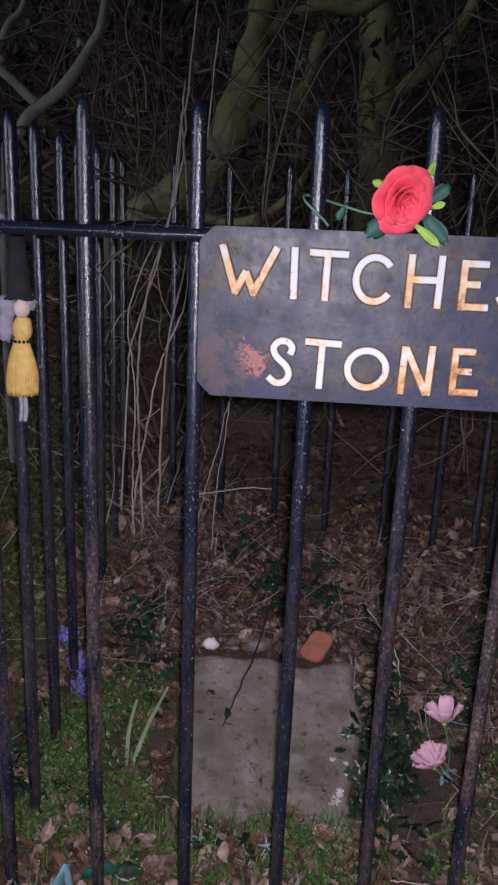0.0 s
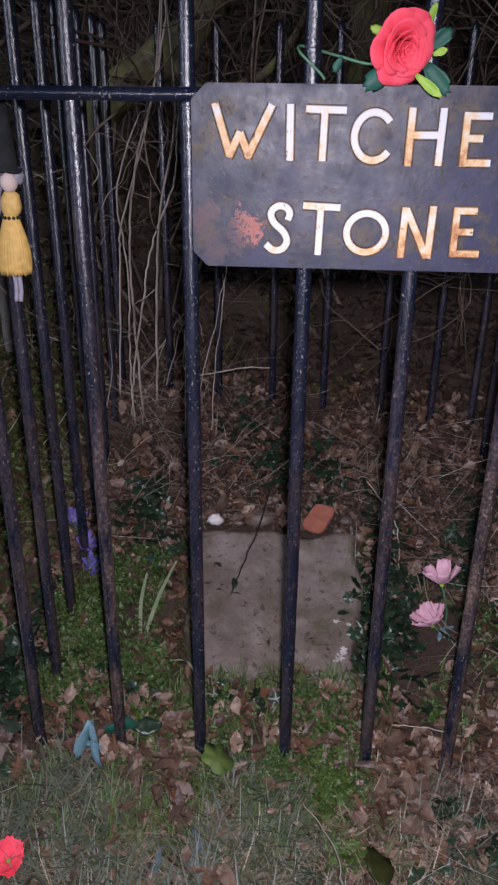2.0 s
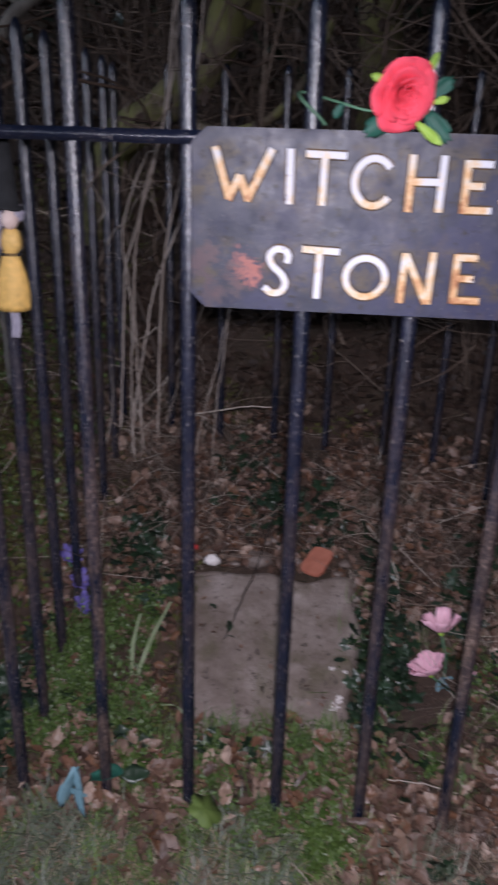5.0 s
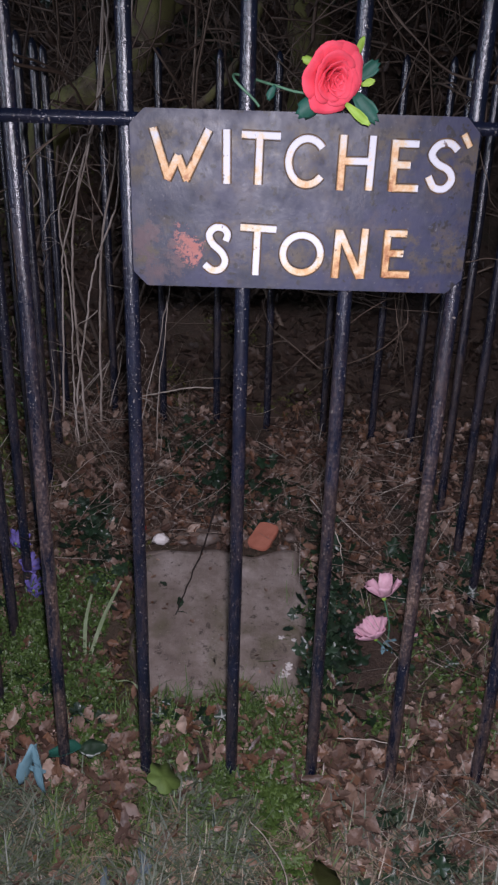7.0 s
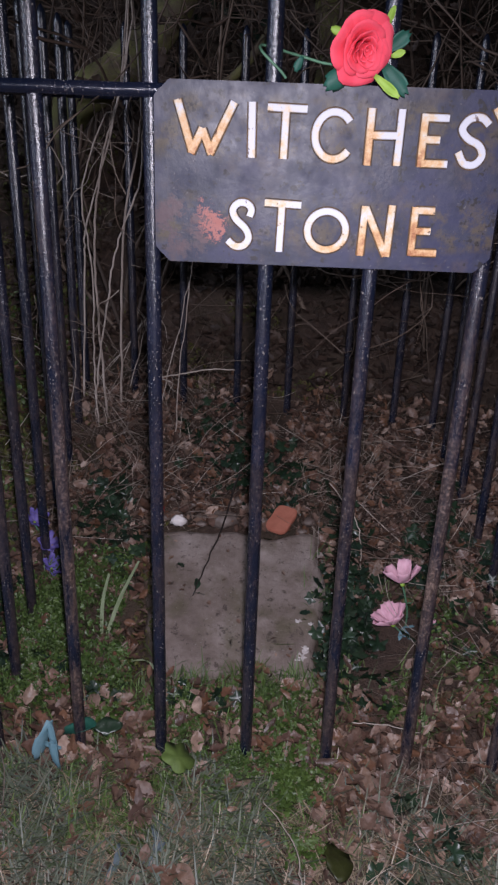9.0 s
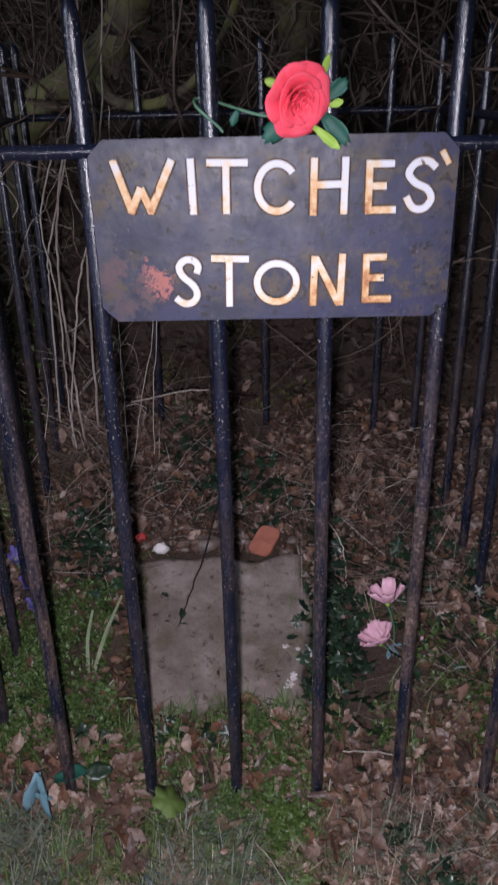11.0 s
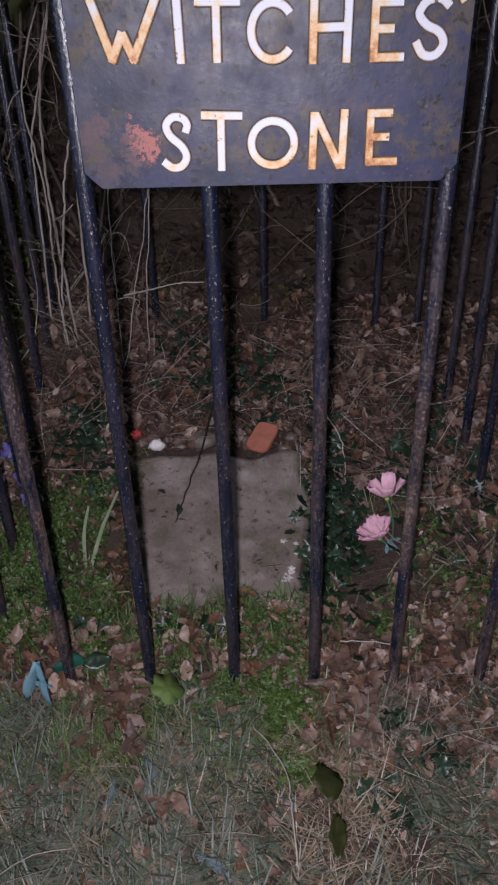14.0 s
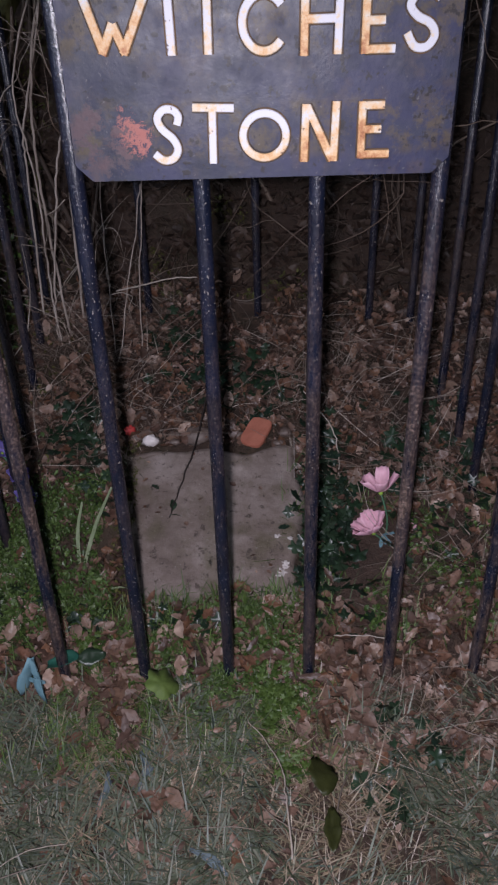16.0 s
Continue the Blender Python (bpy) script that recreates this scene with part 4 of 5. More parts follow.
# ---- trees and thicket on the bank ----
def limb(name, pts, r0, r1, mat, parent, sides=14):
    path = curvy(pts, 8)
    n = len(path)
    v, f = tube(path, [r0 + (r1 - r0) * i / (n - 1) for i in range(n)], sides)
    w = []
    for p in v:
        w.append(p + Vector((noise.noise(p * 9), noise.noise(p * 9 + Vector((5, 0, 0))), noise.noise(p * 9 + Vector((0, 7, 0))))) * r0 * 0.35)
    ob = raw_mesh(name, w, f, mat, parent)
    return ob


tree = tagged(new("tree"), "bare tree with thick mossy crooked limbs on the bank", "tree")
limb("trunk", [(-0.75, 1.95, 0.70), (-0.62, 1.80, 1.10), (-0.47, 1.72, 1.27), (-0.31, 1.70, 1.38), (-0.20, 1.70, 1.50), (-0.14, 1.70, 1.62), (-0.10, 1.70, 1.76), (-0.06, 1.72, 1.95), (0.02, 1.8, 2.4)], 0.075, 0.045, MOSSY, tree)
limb("limb", [(-0.19, 1.71, 1.54), (-0.05, 1.78, 1.66), (0.07, 1.8, 1.70), (0.13, 1.8, 1.86), (0.16, 1.85, 2.3)], 0.035, 0.022, MOSSY, tree)
limb("limb", [(-0.08, 1.71, 1.85), (0.10, 1.75, 1.97), (0.30, 1.8, 2.0), (0.55, 1.9, 2.2)], 0.03, 0.018, MOSSY, tree)
limb("limb", [(-0.31, 1.70, 1.40), (-0.22, 1.62, 1.28), (-0.05, 1.6, 1.28), (0.1, 1.62, 1.40), (0.2, 1.7, 1.62)], 0.022, 0.012, MOSSY, tree)
tree = tagged(new("tree"), "bare grey-barked branching tree beside the railing", "tree")
limb("trunk", [(-0.80, 1.25, 0.42), (-0.74, 1.1, 1.0), (-0.66, 0.95, 1.40), (-0.60, 0.9, 1.48), (-0.55, 0.9, 1.53), (-0.46, 0.9, 1.60), (-0.42, 0.9, 1.67), (-0.38, 0.9, 1.76), (-0.33, 0.95, 2.1)], 0.022, 0.009, GREYBARK, tree)
limb("limb", [(-0.56, 0.9, 1.535), (-0.61, 0.9, 1.58), (-0.66, 0.9, 1.63), (-0.63, 0.9, 1.71), (-0.59, 0.92, 1.78), (-0.60, 0.95, 2.0)], 0.013, 0.008, GREYBARK, tree)
limb("limb", [(-0.64, 0.9, 1.63), (-0.75, 0.92, 1.72), (-0.85, 0.95, 1.95)], 0.010, 0.006, GREYBARK, tree)
tree = tagged(new("tree"), "dark bare trunk standing behind the thicket", "tree")
limb("trunk", [(0.42, 2.25, 0.9), (0.40, 2.25, 1.5), (0.36, 2.3, 2.2), (0.30, 2.4, 3.2)], 0.10, 0.06, MOSSY, tree)
limb("limb", [(0.38, 2.25, 1.75), (0.62, 2.2, 1.95), (0.85, 2.2, 2.4)], 0.035, 0.02, MOSSY, tree)


def sprout(h, p, d, L, r, depth):
    path, q, dd = [p.copy()], p.copy(), d.copy()
    n = 5
    for i in range(n):
        dd = (dd + Vector(RND.normal(0, 0.28, 3).tolist())).normalized()
        q = q + dd * (L / n)
        path.append(q.copy())
        if depth and RND.rand() < 0.6:
            side = (dd + Vector(RND.normal(0, 0.8, 3).tolist())).normalized()
            sprout(h, q, side, L * RND.uniform(0.35, 0.65), r * 0.6, depth - 1)
    soft = curvy(path, 3)
    h.add(*tube(soft, [r * (1 - 0.72 * i / (len(soft) - 1)) for i in range(len(soft))], 5 if r > 0.003 else 4, False))


for n, x0, x1, y0, y1, z0, label in (
        (42, -1.3, 1.5, 1.35, 2.3, 0.10, "bare brown bramble thicket on the bank"),
        (34, -1.5, 1.7, 2.2, 3.2, 0.10, "dark bare thicket farther up the bank")):
    h = Heap()
    for _ in range(n):
        x, y = RND.uniform(x0, x1), RND.uniform(y0, y1)
        p = Vector((x, y, ground_z(x, y) - 0.02))
        sprout(h, p, Vector((RND.normal(0, 0.35), RND.normal(-0.1, 0.3), 1)).normalized(), RND.uniform(0.8, 1.7), RND.uniform(0.004, 0.011), 3)
    tagged(h.build("thicket", TWIG), label, "thicket", kind="stuff")
h = Heap()
for _ in range(105):
    p = Vector((RND.uniform(-0.9, 1.2), RND.uniform(1.2, 2.2), RND.uniform(1.35, 2.2)))
    sprout(h, p, Vector((RND.normal(0, 1), RND.normal(0, 0.5), RND.normal(0, 0.4))).normalized(), RND.uniform(0.25, 0.7), RND.uniform(0.0015, 0.0045), 2)
tagged(h.build("thicket", TWIG), "fine criss-cross brown twigs above the railing", "thicket", kind="stuff")
h = Heap()
for _ in range(30):
    p = Vector((RND.uniform(-0.42, -0.12), RND.uniform(0.75, 1.12), RND.uniform(0.35, 1.25)))
    sprout(h, p, Vector((RND.normal(0, 0.5), RND.normal(0, 0.4), RND.normal(0.3, 0.6))).normalized(), RND.uniform(0.12, 0.34), RND.uniform(0.0010, 0.0022), 1)
for _ in range(22):
    p = Vector((RND.uniform(-0.75, -0.38), RND.uniform(0.25, 1.1), RND.uniform(0.25, 1.2)))
    sprout(h, p, Vector((RND.normal(0, 0.6), RND.normal(0, 0.5), RND.normal(0.2, 0.5))).normalized(), RND.uniform(0.10, 0.30), RND.uniform(0.0008, 0.0018), 1)
tagged(h.build("side_twigs", STRAW), "pale broken twigs caught among bars and vine", "twigs", kind="stuff")
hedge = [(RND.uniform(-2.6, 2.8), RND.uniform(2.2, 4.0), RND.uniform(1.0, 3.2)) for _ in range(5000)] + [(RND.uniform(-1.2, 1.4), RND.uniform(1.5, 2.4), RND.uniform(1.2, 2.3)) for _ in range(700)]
leaves("hedge_leaves", hedge, LEAVES, (0.03, 0.07), 60, DARKLEAF, "withered brown leaves hanging in the thicket", "leaves")
hedge = [(RND.uniform(-2.6, 2.8), RND.uniform(2.5, 4.2), RND.uniform(1.0, 3.3)) for _ in range(4200)]
leaves("hedge_leaves", hedge, IVIES, (0.04, 0.09), 50, IVY, "dark evergreen leaves deep in the thicket", "leaves")

# ---- silk flowers ----
def petal_shape(length, width, cup=0.25, flare=0.2, notch=0.0, seed=0):
    """A petal from its foot at the origin along x; the cup bends it up in z."""
    r = random.Random(seed)
    nu, nv = 7, 6
    verts, faces = [], []
    for i in range(nv):
        v = i / (nv - 1)
        w = width * (0.16 + 0.84 * math.sin(math.pi * (0.08 + 0.62 * v)) ** 0.9) / 2
        for k in range(nu):
            u = -1 + 2 * k / (nu - 1)
            tip = (1 - 0.22 * u * u) - (notch * (k % 2) if i == nv - 1 else 0)
            x = length * v * (tip if v > 0.5 else 1)
            z = cup * length * (v ** 1.6) + 0.35 * w * u * u - flare * length * max(0, v - 0.7) * 1.5 + r.uniform(-1, 1) * 0.02 * length
            verts.append((x, u * w, z))
    for i in range(nv - 1):
        for k in range(nu - 1):
            a = i * nu + k
            faces.append((a, a + 1, a + nu + 1, a + nu))
    return verts, faces


def placed(shape, m):
    v, f = shape
    return [m @ Vector(p) for p in v], f


def axis_frame(at, way, spin=0.0):
    return Matrix.Translation(at) @ Vector(way).to_track_quat("Z", "Y").to_matrix().to_4x4() @ Matrix.Rotation(spin, 4, "Z")


def add_part(name, shape, mat, parent, label="", thick=0.0):
    ob = raw_mesh(name, shape[0], shape[1], mat, parent)
    if thick:
        mod = ob.modifiers.new("thickness", "SOLIDIFY")
        mod.thickness = thick
    return tagged(ob, label)


def ellipsoid(at, rad, seg=16, rings=10, rough=0.0, seed=0.0):
    verts, faces = [], []
    for j in range(rings + 1):
        th = math.pi * j / rings
        for i in range(seg):
            a = 2 * math.pi * i / seg
            d = Vector((math.sin(th) * math.cos(a), math.sin(th) * math.sin(a), math.cos(th)))
            k = 1 + rough * noise.noise(d * 2.2 + Vector((seed, seed * 2, 0)))
            verts.append(Vector((at[0] + rad[0] * d.x * k, at[1] + rad[1] * d.y * k, at[2] + rad[2] * d.z * k)))
    for j in range(rings):
        for i in range(seg):
            a, b = j * seg + i, j * seg + (i + 1) % seg
            faces.append((a, a + seg, b + seg, b))
    return verts, faces


# red rose tucked above the sign
rose = tagged(new("artificial_rose"), "red fabric rose with teal leaves tucked behind the sign", "artificial flower")
head = Matrix.Translation((0.278, -0.036, 1.312)) @ Matrix.Diagonal((0.98, 0.92, 1.06, 1)) @ Vector((0.36, -1.0, -0.40)).to_track_quat("Z", "Y").to_matrix().to_4x4()


def shell(r0, r1, h0, h1, span, at, curl, seed):
    """One rolled rose petal: part of a cup about z."""
    nu, nv = 12, 7
    rr = random.Random(seed)
    k1, k2 = rr.uniform(0, 6), rr.uniform(0.90, 1.08)
    verts, faces = [], []
    for j in range(nv):
        v = j / (nv - 1)
        for i in range(nu):
            u = -1 + 2 * i / (nu - 1)
            a = at + u * span / 2
            edge = 1 - 0.25 * u ** 4
            r = (r0 + (r1 - r0) * v ** 0.75 * edge) * k2 + curl * max(0, v - 0.6) * 0.03 + (0.0016 * math.sin(u * 5 + k1) + 0.0006 * math.sin(u * 11 + 2 * k1)) * v
            h = h0 + ((h1 - h0) * (v ** 0.9) + 0.0016 * math.sin(u * 7 + 3 * k1) * v) * edge - curl * max(0, v - 0.65) * 0.05
            verts.append((r * math.cos(a), r * math.sin(a), h))
    for j in range(nv - 1):
        for i in range(nu - 1):
            a = j * nu + i
            faces.append((a, a + 1, a + nu + 1, a + nu))
    return verts, faces


k = 0
for count, r0, r1, h0, h1, span, curl in ((2, 0.001, 0.005, 0.004, 0.033, 4.2, 0.0), (3, 0.002, 0.010, 0.002, 0.034, 3.2, 0.05), (3, 0.004, 0.016, 0.001, 0.034, 2.9, 0.12), (4, 0.005, 0.023, 0.0, 0.032, 2.5, 0.2), (4, 0.006, 0.031, -0.003, 0.028, 2.4, 0.32), (5, 0.008, 0.039, -0.007, 0.021, 2.1, 0.42)):
    for i in range(count):
        k += 1
        add_part("petal", placed(shell(r0, r1, h0, h1, span, 2 * math.pi * i / count + k * 0.45, curl, k), head), ROSE, rose, thick=0.0005)
stem = curvy([(0.262, -0.028, 1.288), (0.235, -0.020, 1.290), (0.208, -0.010, 1.297), (0.187, 0.008, 1.303), (0.166, 0.017, 1.309), (0.148, 0.006, 1.311), (0.149, -0.012, 1.303), (0.163, -0.0165, 1.290), (0.177, -0.0145, 1.278), (0.184, -0.012, 1.270)], 6)
add_part("stem", tube(stem, [0.0019 * (1 + 0.35 * noise.noise((i * 0.9, 3, 1))) for i in range(len(stem))], 8), STEM, rose)
for at, way, ln, wd in (((0.275, -0.030, 1.285), (-0.80, -0.15, -0.55), 0.048, 0.028), ((0.315, -0.026, 1.29), (0.66, -0.1, -0.72), 0.052, 0.025), ((0.318, -0.022, 1.308), (0.75, 0.1, 0.62), 0.038, 0.020), ((0.205, -0.026, 1.297), (-0.35, -0.1, -0.8), 0.022, 0.012)):
    m = Matrix.Translation(at) @ Vector(way).to_track_quat("X", "Y").to_matrix().to_4x4()
    add_part("leaf", placed(petal_shape(ln, wd, 0.1, 0.0, 0.12, 3), m), TEAL, rose, "dark teal fabric leaf", 0.0006)
for at, way, ln, wd in (((0.302, -0.045, 1.276), (0.80, -0.25, -0.60), 0.046, 0.013), ((0.262, -0.035, 1.325), (-0.9, -0.2, 0.25), 0.024, 0.012), ((0.312, -0.035, 1.332), (0.35, -0.2, 0.9), 0.030, 0.010), ((0.322, -0.040, 1.300), (0.9, -0.3, 0.3), 0.020, 0.010), ((0.262, -0.035, 1.290), (-0.8, -0.2, -0.3), 0.016, 0.009)):
    m = Matrix.Translation(at) @ Vector(way).to_track_quat("X", "Y").to_matrix().to_4x4()
    add_part("sepal", placed(petal_shape(ln, wd, 0.1, 0.0, 0.05, 5), m), LIME, rose, "lime green sepal", 0.0006)


def cosmos(at, way, n, length, width, cup, foot, spin=0.0, label="pale pink fabric flower on a green stem among ivy", mat=None):
    th = tagged(new("artificial_flower"), label, "artificial flower", "silk flowers in the litter")
    m = axis_frame(at, way, spin)
    for i in range(n):
        pm = m @ Matrix.Rotation(2 * math.pi * i / n, 4, "Z") @ Matrix.Rotation(radians(-12 + 6 * (i % 2)), 4, "Y") @ Matrix.Translation((0.003, 0, 0))
        add_part("petal", placed(petal_shape(length * (0.9 + 0.2 * ((i * 7) % 5) / 5), width, cup, 0.05, 0.10, i), pm), mat or PINK, th, thick=0.0004)
    v, f = ellipsoid((0, 0, -0.003), (0.006, 0.006, 0.006), 10, 6)
    add_part("calyx", ([m @ p for p in v], f), LIME, th)
    a = Vector(at)
    add_part("stem", tube(curvy([a - Vector(way).normalized() * 0.004, a + (Vector(foot) - a) * 0.5 + Vector((0.012, 0, 0.0)), foot], 6), 0.0022, 7), STEM, th)
    for s in (0.35, 0.6):
        b = a + (Vector(foot) - a) * s + Vector((0.01, 0, 0))
        lm = Matrix.Translation(b) @ Vector((0.5 - s, -0.6, 0.3)).to_track_quat("X", "Z").to_matrix().to_4x4()
        add_part("leaf", placed(petal_shape(0.032, 0.010, 0.2, 0.0, 0, 2), lm), STEM, th, thick=0.0004)
    return th


cosmos((0.508, 0.352, 0.100), (-0.42, 0.12, 0.88), 8, 0.050, 0.036, 0.55, (0.535, 0.37, 0.03), 0.2)
cosmos((0.522, 0.37, 0.205), (-0.20, 0.20, 0.95), 5, 0.052, 0.036, 0.60, (0.54, 0.37, 0.04), 0.95)
cosmos((0.595, 0.375, 0.10), (0.4, -0.5, 0.5), 5, 0.016, 0.014, 0.6, (0.60, 0.39, 0.05), 0.5, "small pink fabric flower bud behind the bars")
th = tagged(new("fabric_leaf"), "faded grey-blue fabric leaf spray under pink flowers", "artificial leaf")
for i, way in enumerate(((0.3, -0.5, -0.5), (0.0, -0.6, -0.2), (0.5, -0.4, 0.2), (-0.2, -0.5, -0.6))):
    m = Matrix.Translation((0.535, 0.36, 0.085)) @ Vector(way).to_track_quat("X", "Z").to_matrix().to_4x4()
    add_part("leaflet", placed(petal_shape(0.034, 0.011, 0.2, 0.0, 0.05, i), m), BLUE, th, thick=0.0005)
for at, foot in (((-0.415, 0.56, 0.215), (-0.40, 0.58, 0.08)), ((-0.372, 0.50, 0.180), (-0.375, 0.52, 0.07)), ((-0.345, 0.45, 0.145), (-0.35, 0.46, 0.06))):
    cosmos(at, (0.5, -0.25, 0.75), 7, 0.036, 0.018, 0.55, foot, at[0] * 20, "lilac fabric flower leaning on the side railing", LILAC)
cosmos((-0.308, -0.28, 0.025), (0.1, -0.3, 0.95), 9, 0.034, 0.030, 0.5, (-0.33, -0.22, 0.0), 0.0, "red fabric flower lying on the verge", ROSE)

# folded blue fabric leaf stuck at the foot of a bar
th = tagged(new("fabric_leaf"), "faded blue folded fabric leaf standing in grass", "artificial leaf")
for at, way, ln, wd in (((-0.222, -0.022, 0.104), (-0.26, -0.25, -1.0), 0.100, 0.035), ((-0.220, -0.024, 0.098), (0.30, -0.3, -1.0), 0.098, 0.036), ((-0.240, -0.026, 0.050), (0.85, -0.2, 0.05), 0.045, 0.018), ((-0.222, -0.026, 0.104), (0.35, -0.3, -0.7), 0.045, 0.030)):
    m = Matrix.Translation(at) @ Vector(way).to_track_quat("X", "Y").to_matrix().to_4x4()
    add_part("leaflet", placed(petal_shape(ln, wd, 0.1, 0.05, 0.06, 4), m), BLUE, th, thick=0.0008)
m = Matrix.Translation((-0.205, 0.005, 0.05)) @ Vector((0.9, 0.1, 0.15)).to_track_quat("X", "Z").to_matrix().to_4x4()
add_part("leaflet", placed(petal_shape(0.068, 0.042, 0.1, 0.05, 0.0, 4), m), TEAL, th, "dark teal fabric leaf", 0.0008)


# strips of the same fabric trodden into the verge
for places in (((-0.054, -0.205, -1.5), (-0.046, -0.225, -1.9)), ((0.0, -0.165, -1.1), (0.015, -0.190, -1.7), (0.03, -0.20, -2.3)), ((0.105, -0.355, -0.35), (0.125, -0.365, -0.6))):
    th = tagged(new("fabric_leaf"), "torn faded blue fabric leaf lying in verge grass", "artificial leaf")
    for x, y, turn in places:
        m = Matrix.Translation((x, y, ground_z(x, y) + 0.020)) @ Euler((0.3, 0.12, turn)).to_matrix().to_4x4()
        add_part("leaflet", placed(petal_shape(0.058, 0.012, 0.05, 0.05, 0.04, 6), m), FADED, th, thick=0.0006)


def single_leaf(at, size, shape, spin, tilt, mat, label):
    V, F = shape
    m = Matrix.Translation(at) @ Euler((tilt, 0.1, spin)).to_matrix().to_4x4() @ Matrix.Scale(size, 4)
    ob = raw_mesh("leaf", [m @ Vector(p) for p in V], F, mat)
    mod = ob.modifiers.new("thickness", "SOLIDIFY")
    mod.thickness = 0.0005
    return tagged(ob, label, "leaf")


ROUND = (np.array([(0, 0, 0.03)] + [((0.38 + 0.12 * abs(math.cos(2.5 * a))) * math.cos(a), (0.38 + 0.12 * abs(math.cos(2.5 * a))) * math.sin(a), 0.04 * math.sin(5 * a)) for a in (2 * math.pi * k / 30 for k in range(30))]), [(0, 1 + k, 1 + (k + 1) % 30) for k in range(30)])
single_leaf((0.034, -0.046, 0.050), 0.074, ROUND, 1.2, 0.45, LEAFGREEN, "bright green lobed leaf growing at a bar")
single_leaf((0.335, -0.245, 0.035), 0.085, leaf_shape("oval", 91), 1.7, 0.35, OLIVE, "dark olive oval leaf on dry grass")
single_leaf((0.345, -0.345, 0.030), 0.085, leaf_shape("long", 92), 1.5, 0.1, OLIVE, "long dark olive leaf on dry grass")
single_leaf((-0.305, 0.20, 0.075), 0.060, leaf_shape("oval", 93), 2.7, 0.6, IVY, "dark green round leaf among weeds")
single_leaf((-0.12, 0.03, 0.045), 0.060, leaf_shape("oval", 94), 0.3, 0.4, IVY, "dark teal leaf lying behind a bar")
single_leaf((0.185, 0.22, 0.055), 0.040, leaf_shape("oak", 95), 0.4, 0.4, LITTER, "orange brown dead leaf at the stone")
for at, size, spin, seed in (((-0.06, -0.02, 0.04), 0.10, 1.4, 3), ((-0.05, -0.09, 0.045), 0.095, 1.9, 8), ((-0.20, 0.07, 0.05), 0.085, 0.8, 13), ((0.36, -0.02, 0.04), 0.09, 0.2, 17), ((0.40, -0.08, 0.04), 0.085, 2.2, 19), ((0.42, 0.14, 0.05), 0.09, 1.1, 23), ((0.50, 0.02, 0.04), 0.08, 2.9, 29), ((0.24, 0.95, 0.29), 0.08, 0.5, 31), ((-0.10, 0.78, 0.27), 0.09, 1.2, 37), ((0.62, 0.62, 0.17), 0.08, 2.0, 41)):
    single_leaf((at[0], at[1], ground_z(at[0], at[1]) + 0.018), size * 0.72, leaf_shape("oval" if seed % 2 else "oak", seed), spin, 0.25, LITTER, "large brown dead leaf lying on the litter")

# ---- small things on the stone ----
def lump(name, at, rad, mat, label, category, rough=0.35, seed=1.0, group=""):
    v, f = ellipsoid((0, 0, 0), rad, 18, 12, rough, seed)
    ob = raw_mesh(name, v, f, mat)
    ob.location = at
    return tagged(ob, label, category, group)


def tile():
    bm = bmesh.new()
    rim = []
    for k in range(40):
        a = 2 * math.pi * k / 40
        r = 1 / (abs(math.cos(a) / 0.031) ** 5 + abs(math.sin(a) / 0.045) ** 5) ** 0.2
        r *= 1 + 0.06 * noise.noise((math.cos(a) * 3, math.sin(a) * 3, 2.0))
        rim.append(bm.verts.new((r * math.cos(a), r * math.sin(a), -0.006)))
    f = bm.faces.new(rim)
    ext = bmesh.ops.extrude_face_region(bm, geom=[f])
    bmesh.ops.translate(bm, vec=(0, 0, 0.012), verts=[g for g in ext["geom"] if isinstance(g, bmesh.types.BMVert)])
    bmesh.ops.recalc_face_normals(bm, faces=bm.faces[:])
    bmesh.ops.bevel(bm, geom=[e for e in bm.edges if abs(e.verts[0].co.z - e.verts[1].co.z) < 1e-5], offset=0.002, segments=2, affect="EDGES")
    ob = link_bm("tile_shard", bm, CLAY, None, False)
    ob.matrix_world = Matrix.Translation((0.235, 0.625, slab_z(0.625) + 0.006)) @ Euler((0.40, 0.05, -0.5)).to_matrix().to_4x4()
    return tagged(ob, "broken terracotta tile shard lying on the stone", "tile")


tile()
lump("pebble", (-0.040, 0.60, slab_z(0.60) + 0.014), (0.021, 0.011, 0.016), PALESTONE, "pale pinkish white stone on the slab's edge", "stone", 0.45, 1.3)
lump("plastic_scrap", (-0.098, 0.64, 0.225), (0.014, 0.010, 0.012), REDBIT, "small bright red plastic scrap in the litter", "litter", 0.6, 5.0)
for i, (x, y, r) in enumerate(((-0.03, 0.685, 0.018), (0.015, 0.66, 0.014), (0.075, 0.655, 0.032), (0.03, 0.70, 0.012), (0.16, 0.70, 0.017), (0.19, 0.665, 0.012), (-0.075, 0.72, 0.015), (0.115, 0.73, 0.013), (0.31, 0.67, 0.016), (0.22, 0.75, 0.012), (0.14, 0.655, 0.009))):
    lump("pebble", (x, y, max(ground_z(x, y), 0.17) + r * 0.15 + 0.008), (r * 1.25, r, r * 0.75), PEBBLE, "rounded damp brown pebble behind the stone", "stone", 0.25, i * 1.7, "pebbles behind the stone")
for i in range(16):
    x, y, r = RND.uniform(-0.10, 0.30), RND.uniform(0.63, 0.72), RND.uniform(0.007, 0.014)
    lump("pebble", (x, y, max(ground_z(x, y), 0.17) + r * 0.2 + 0.010), (r * RND.uniform(1.0, 1.5), r, r * 0.7), PEBBLE, "small damp brown pebble in the litter", "stone", 0.3, 30 + i * 1.3, "pebbles behind the stone")
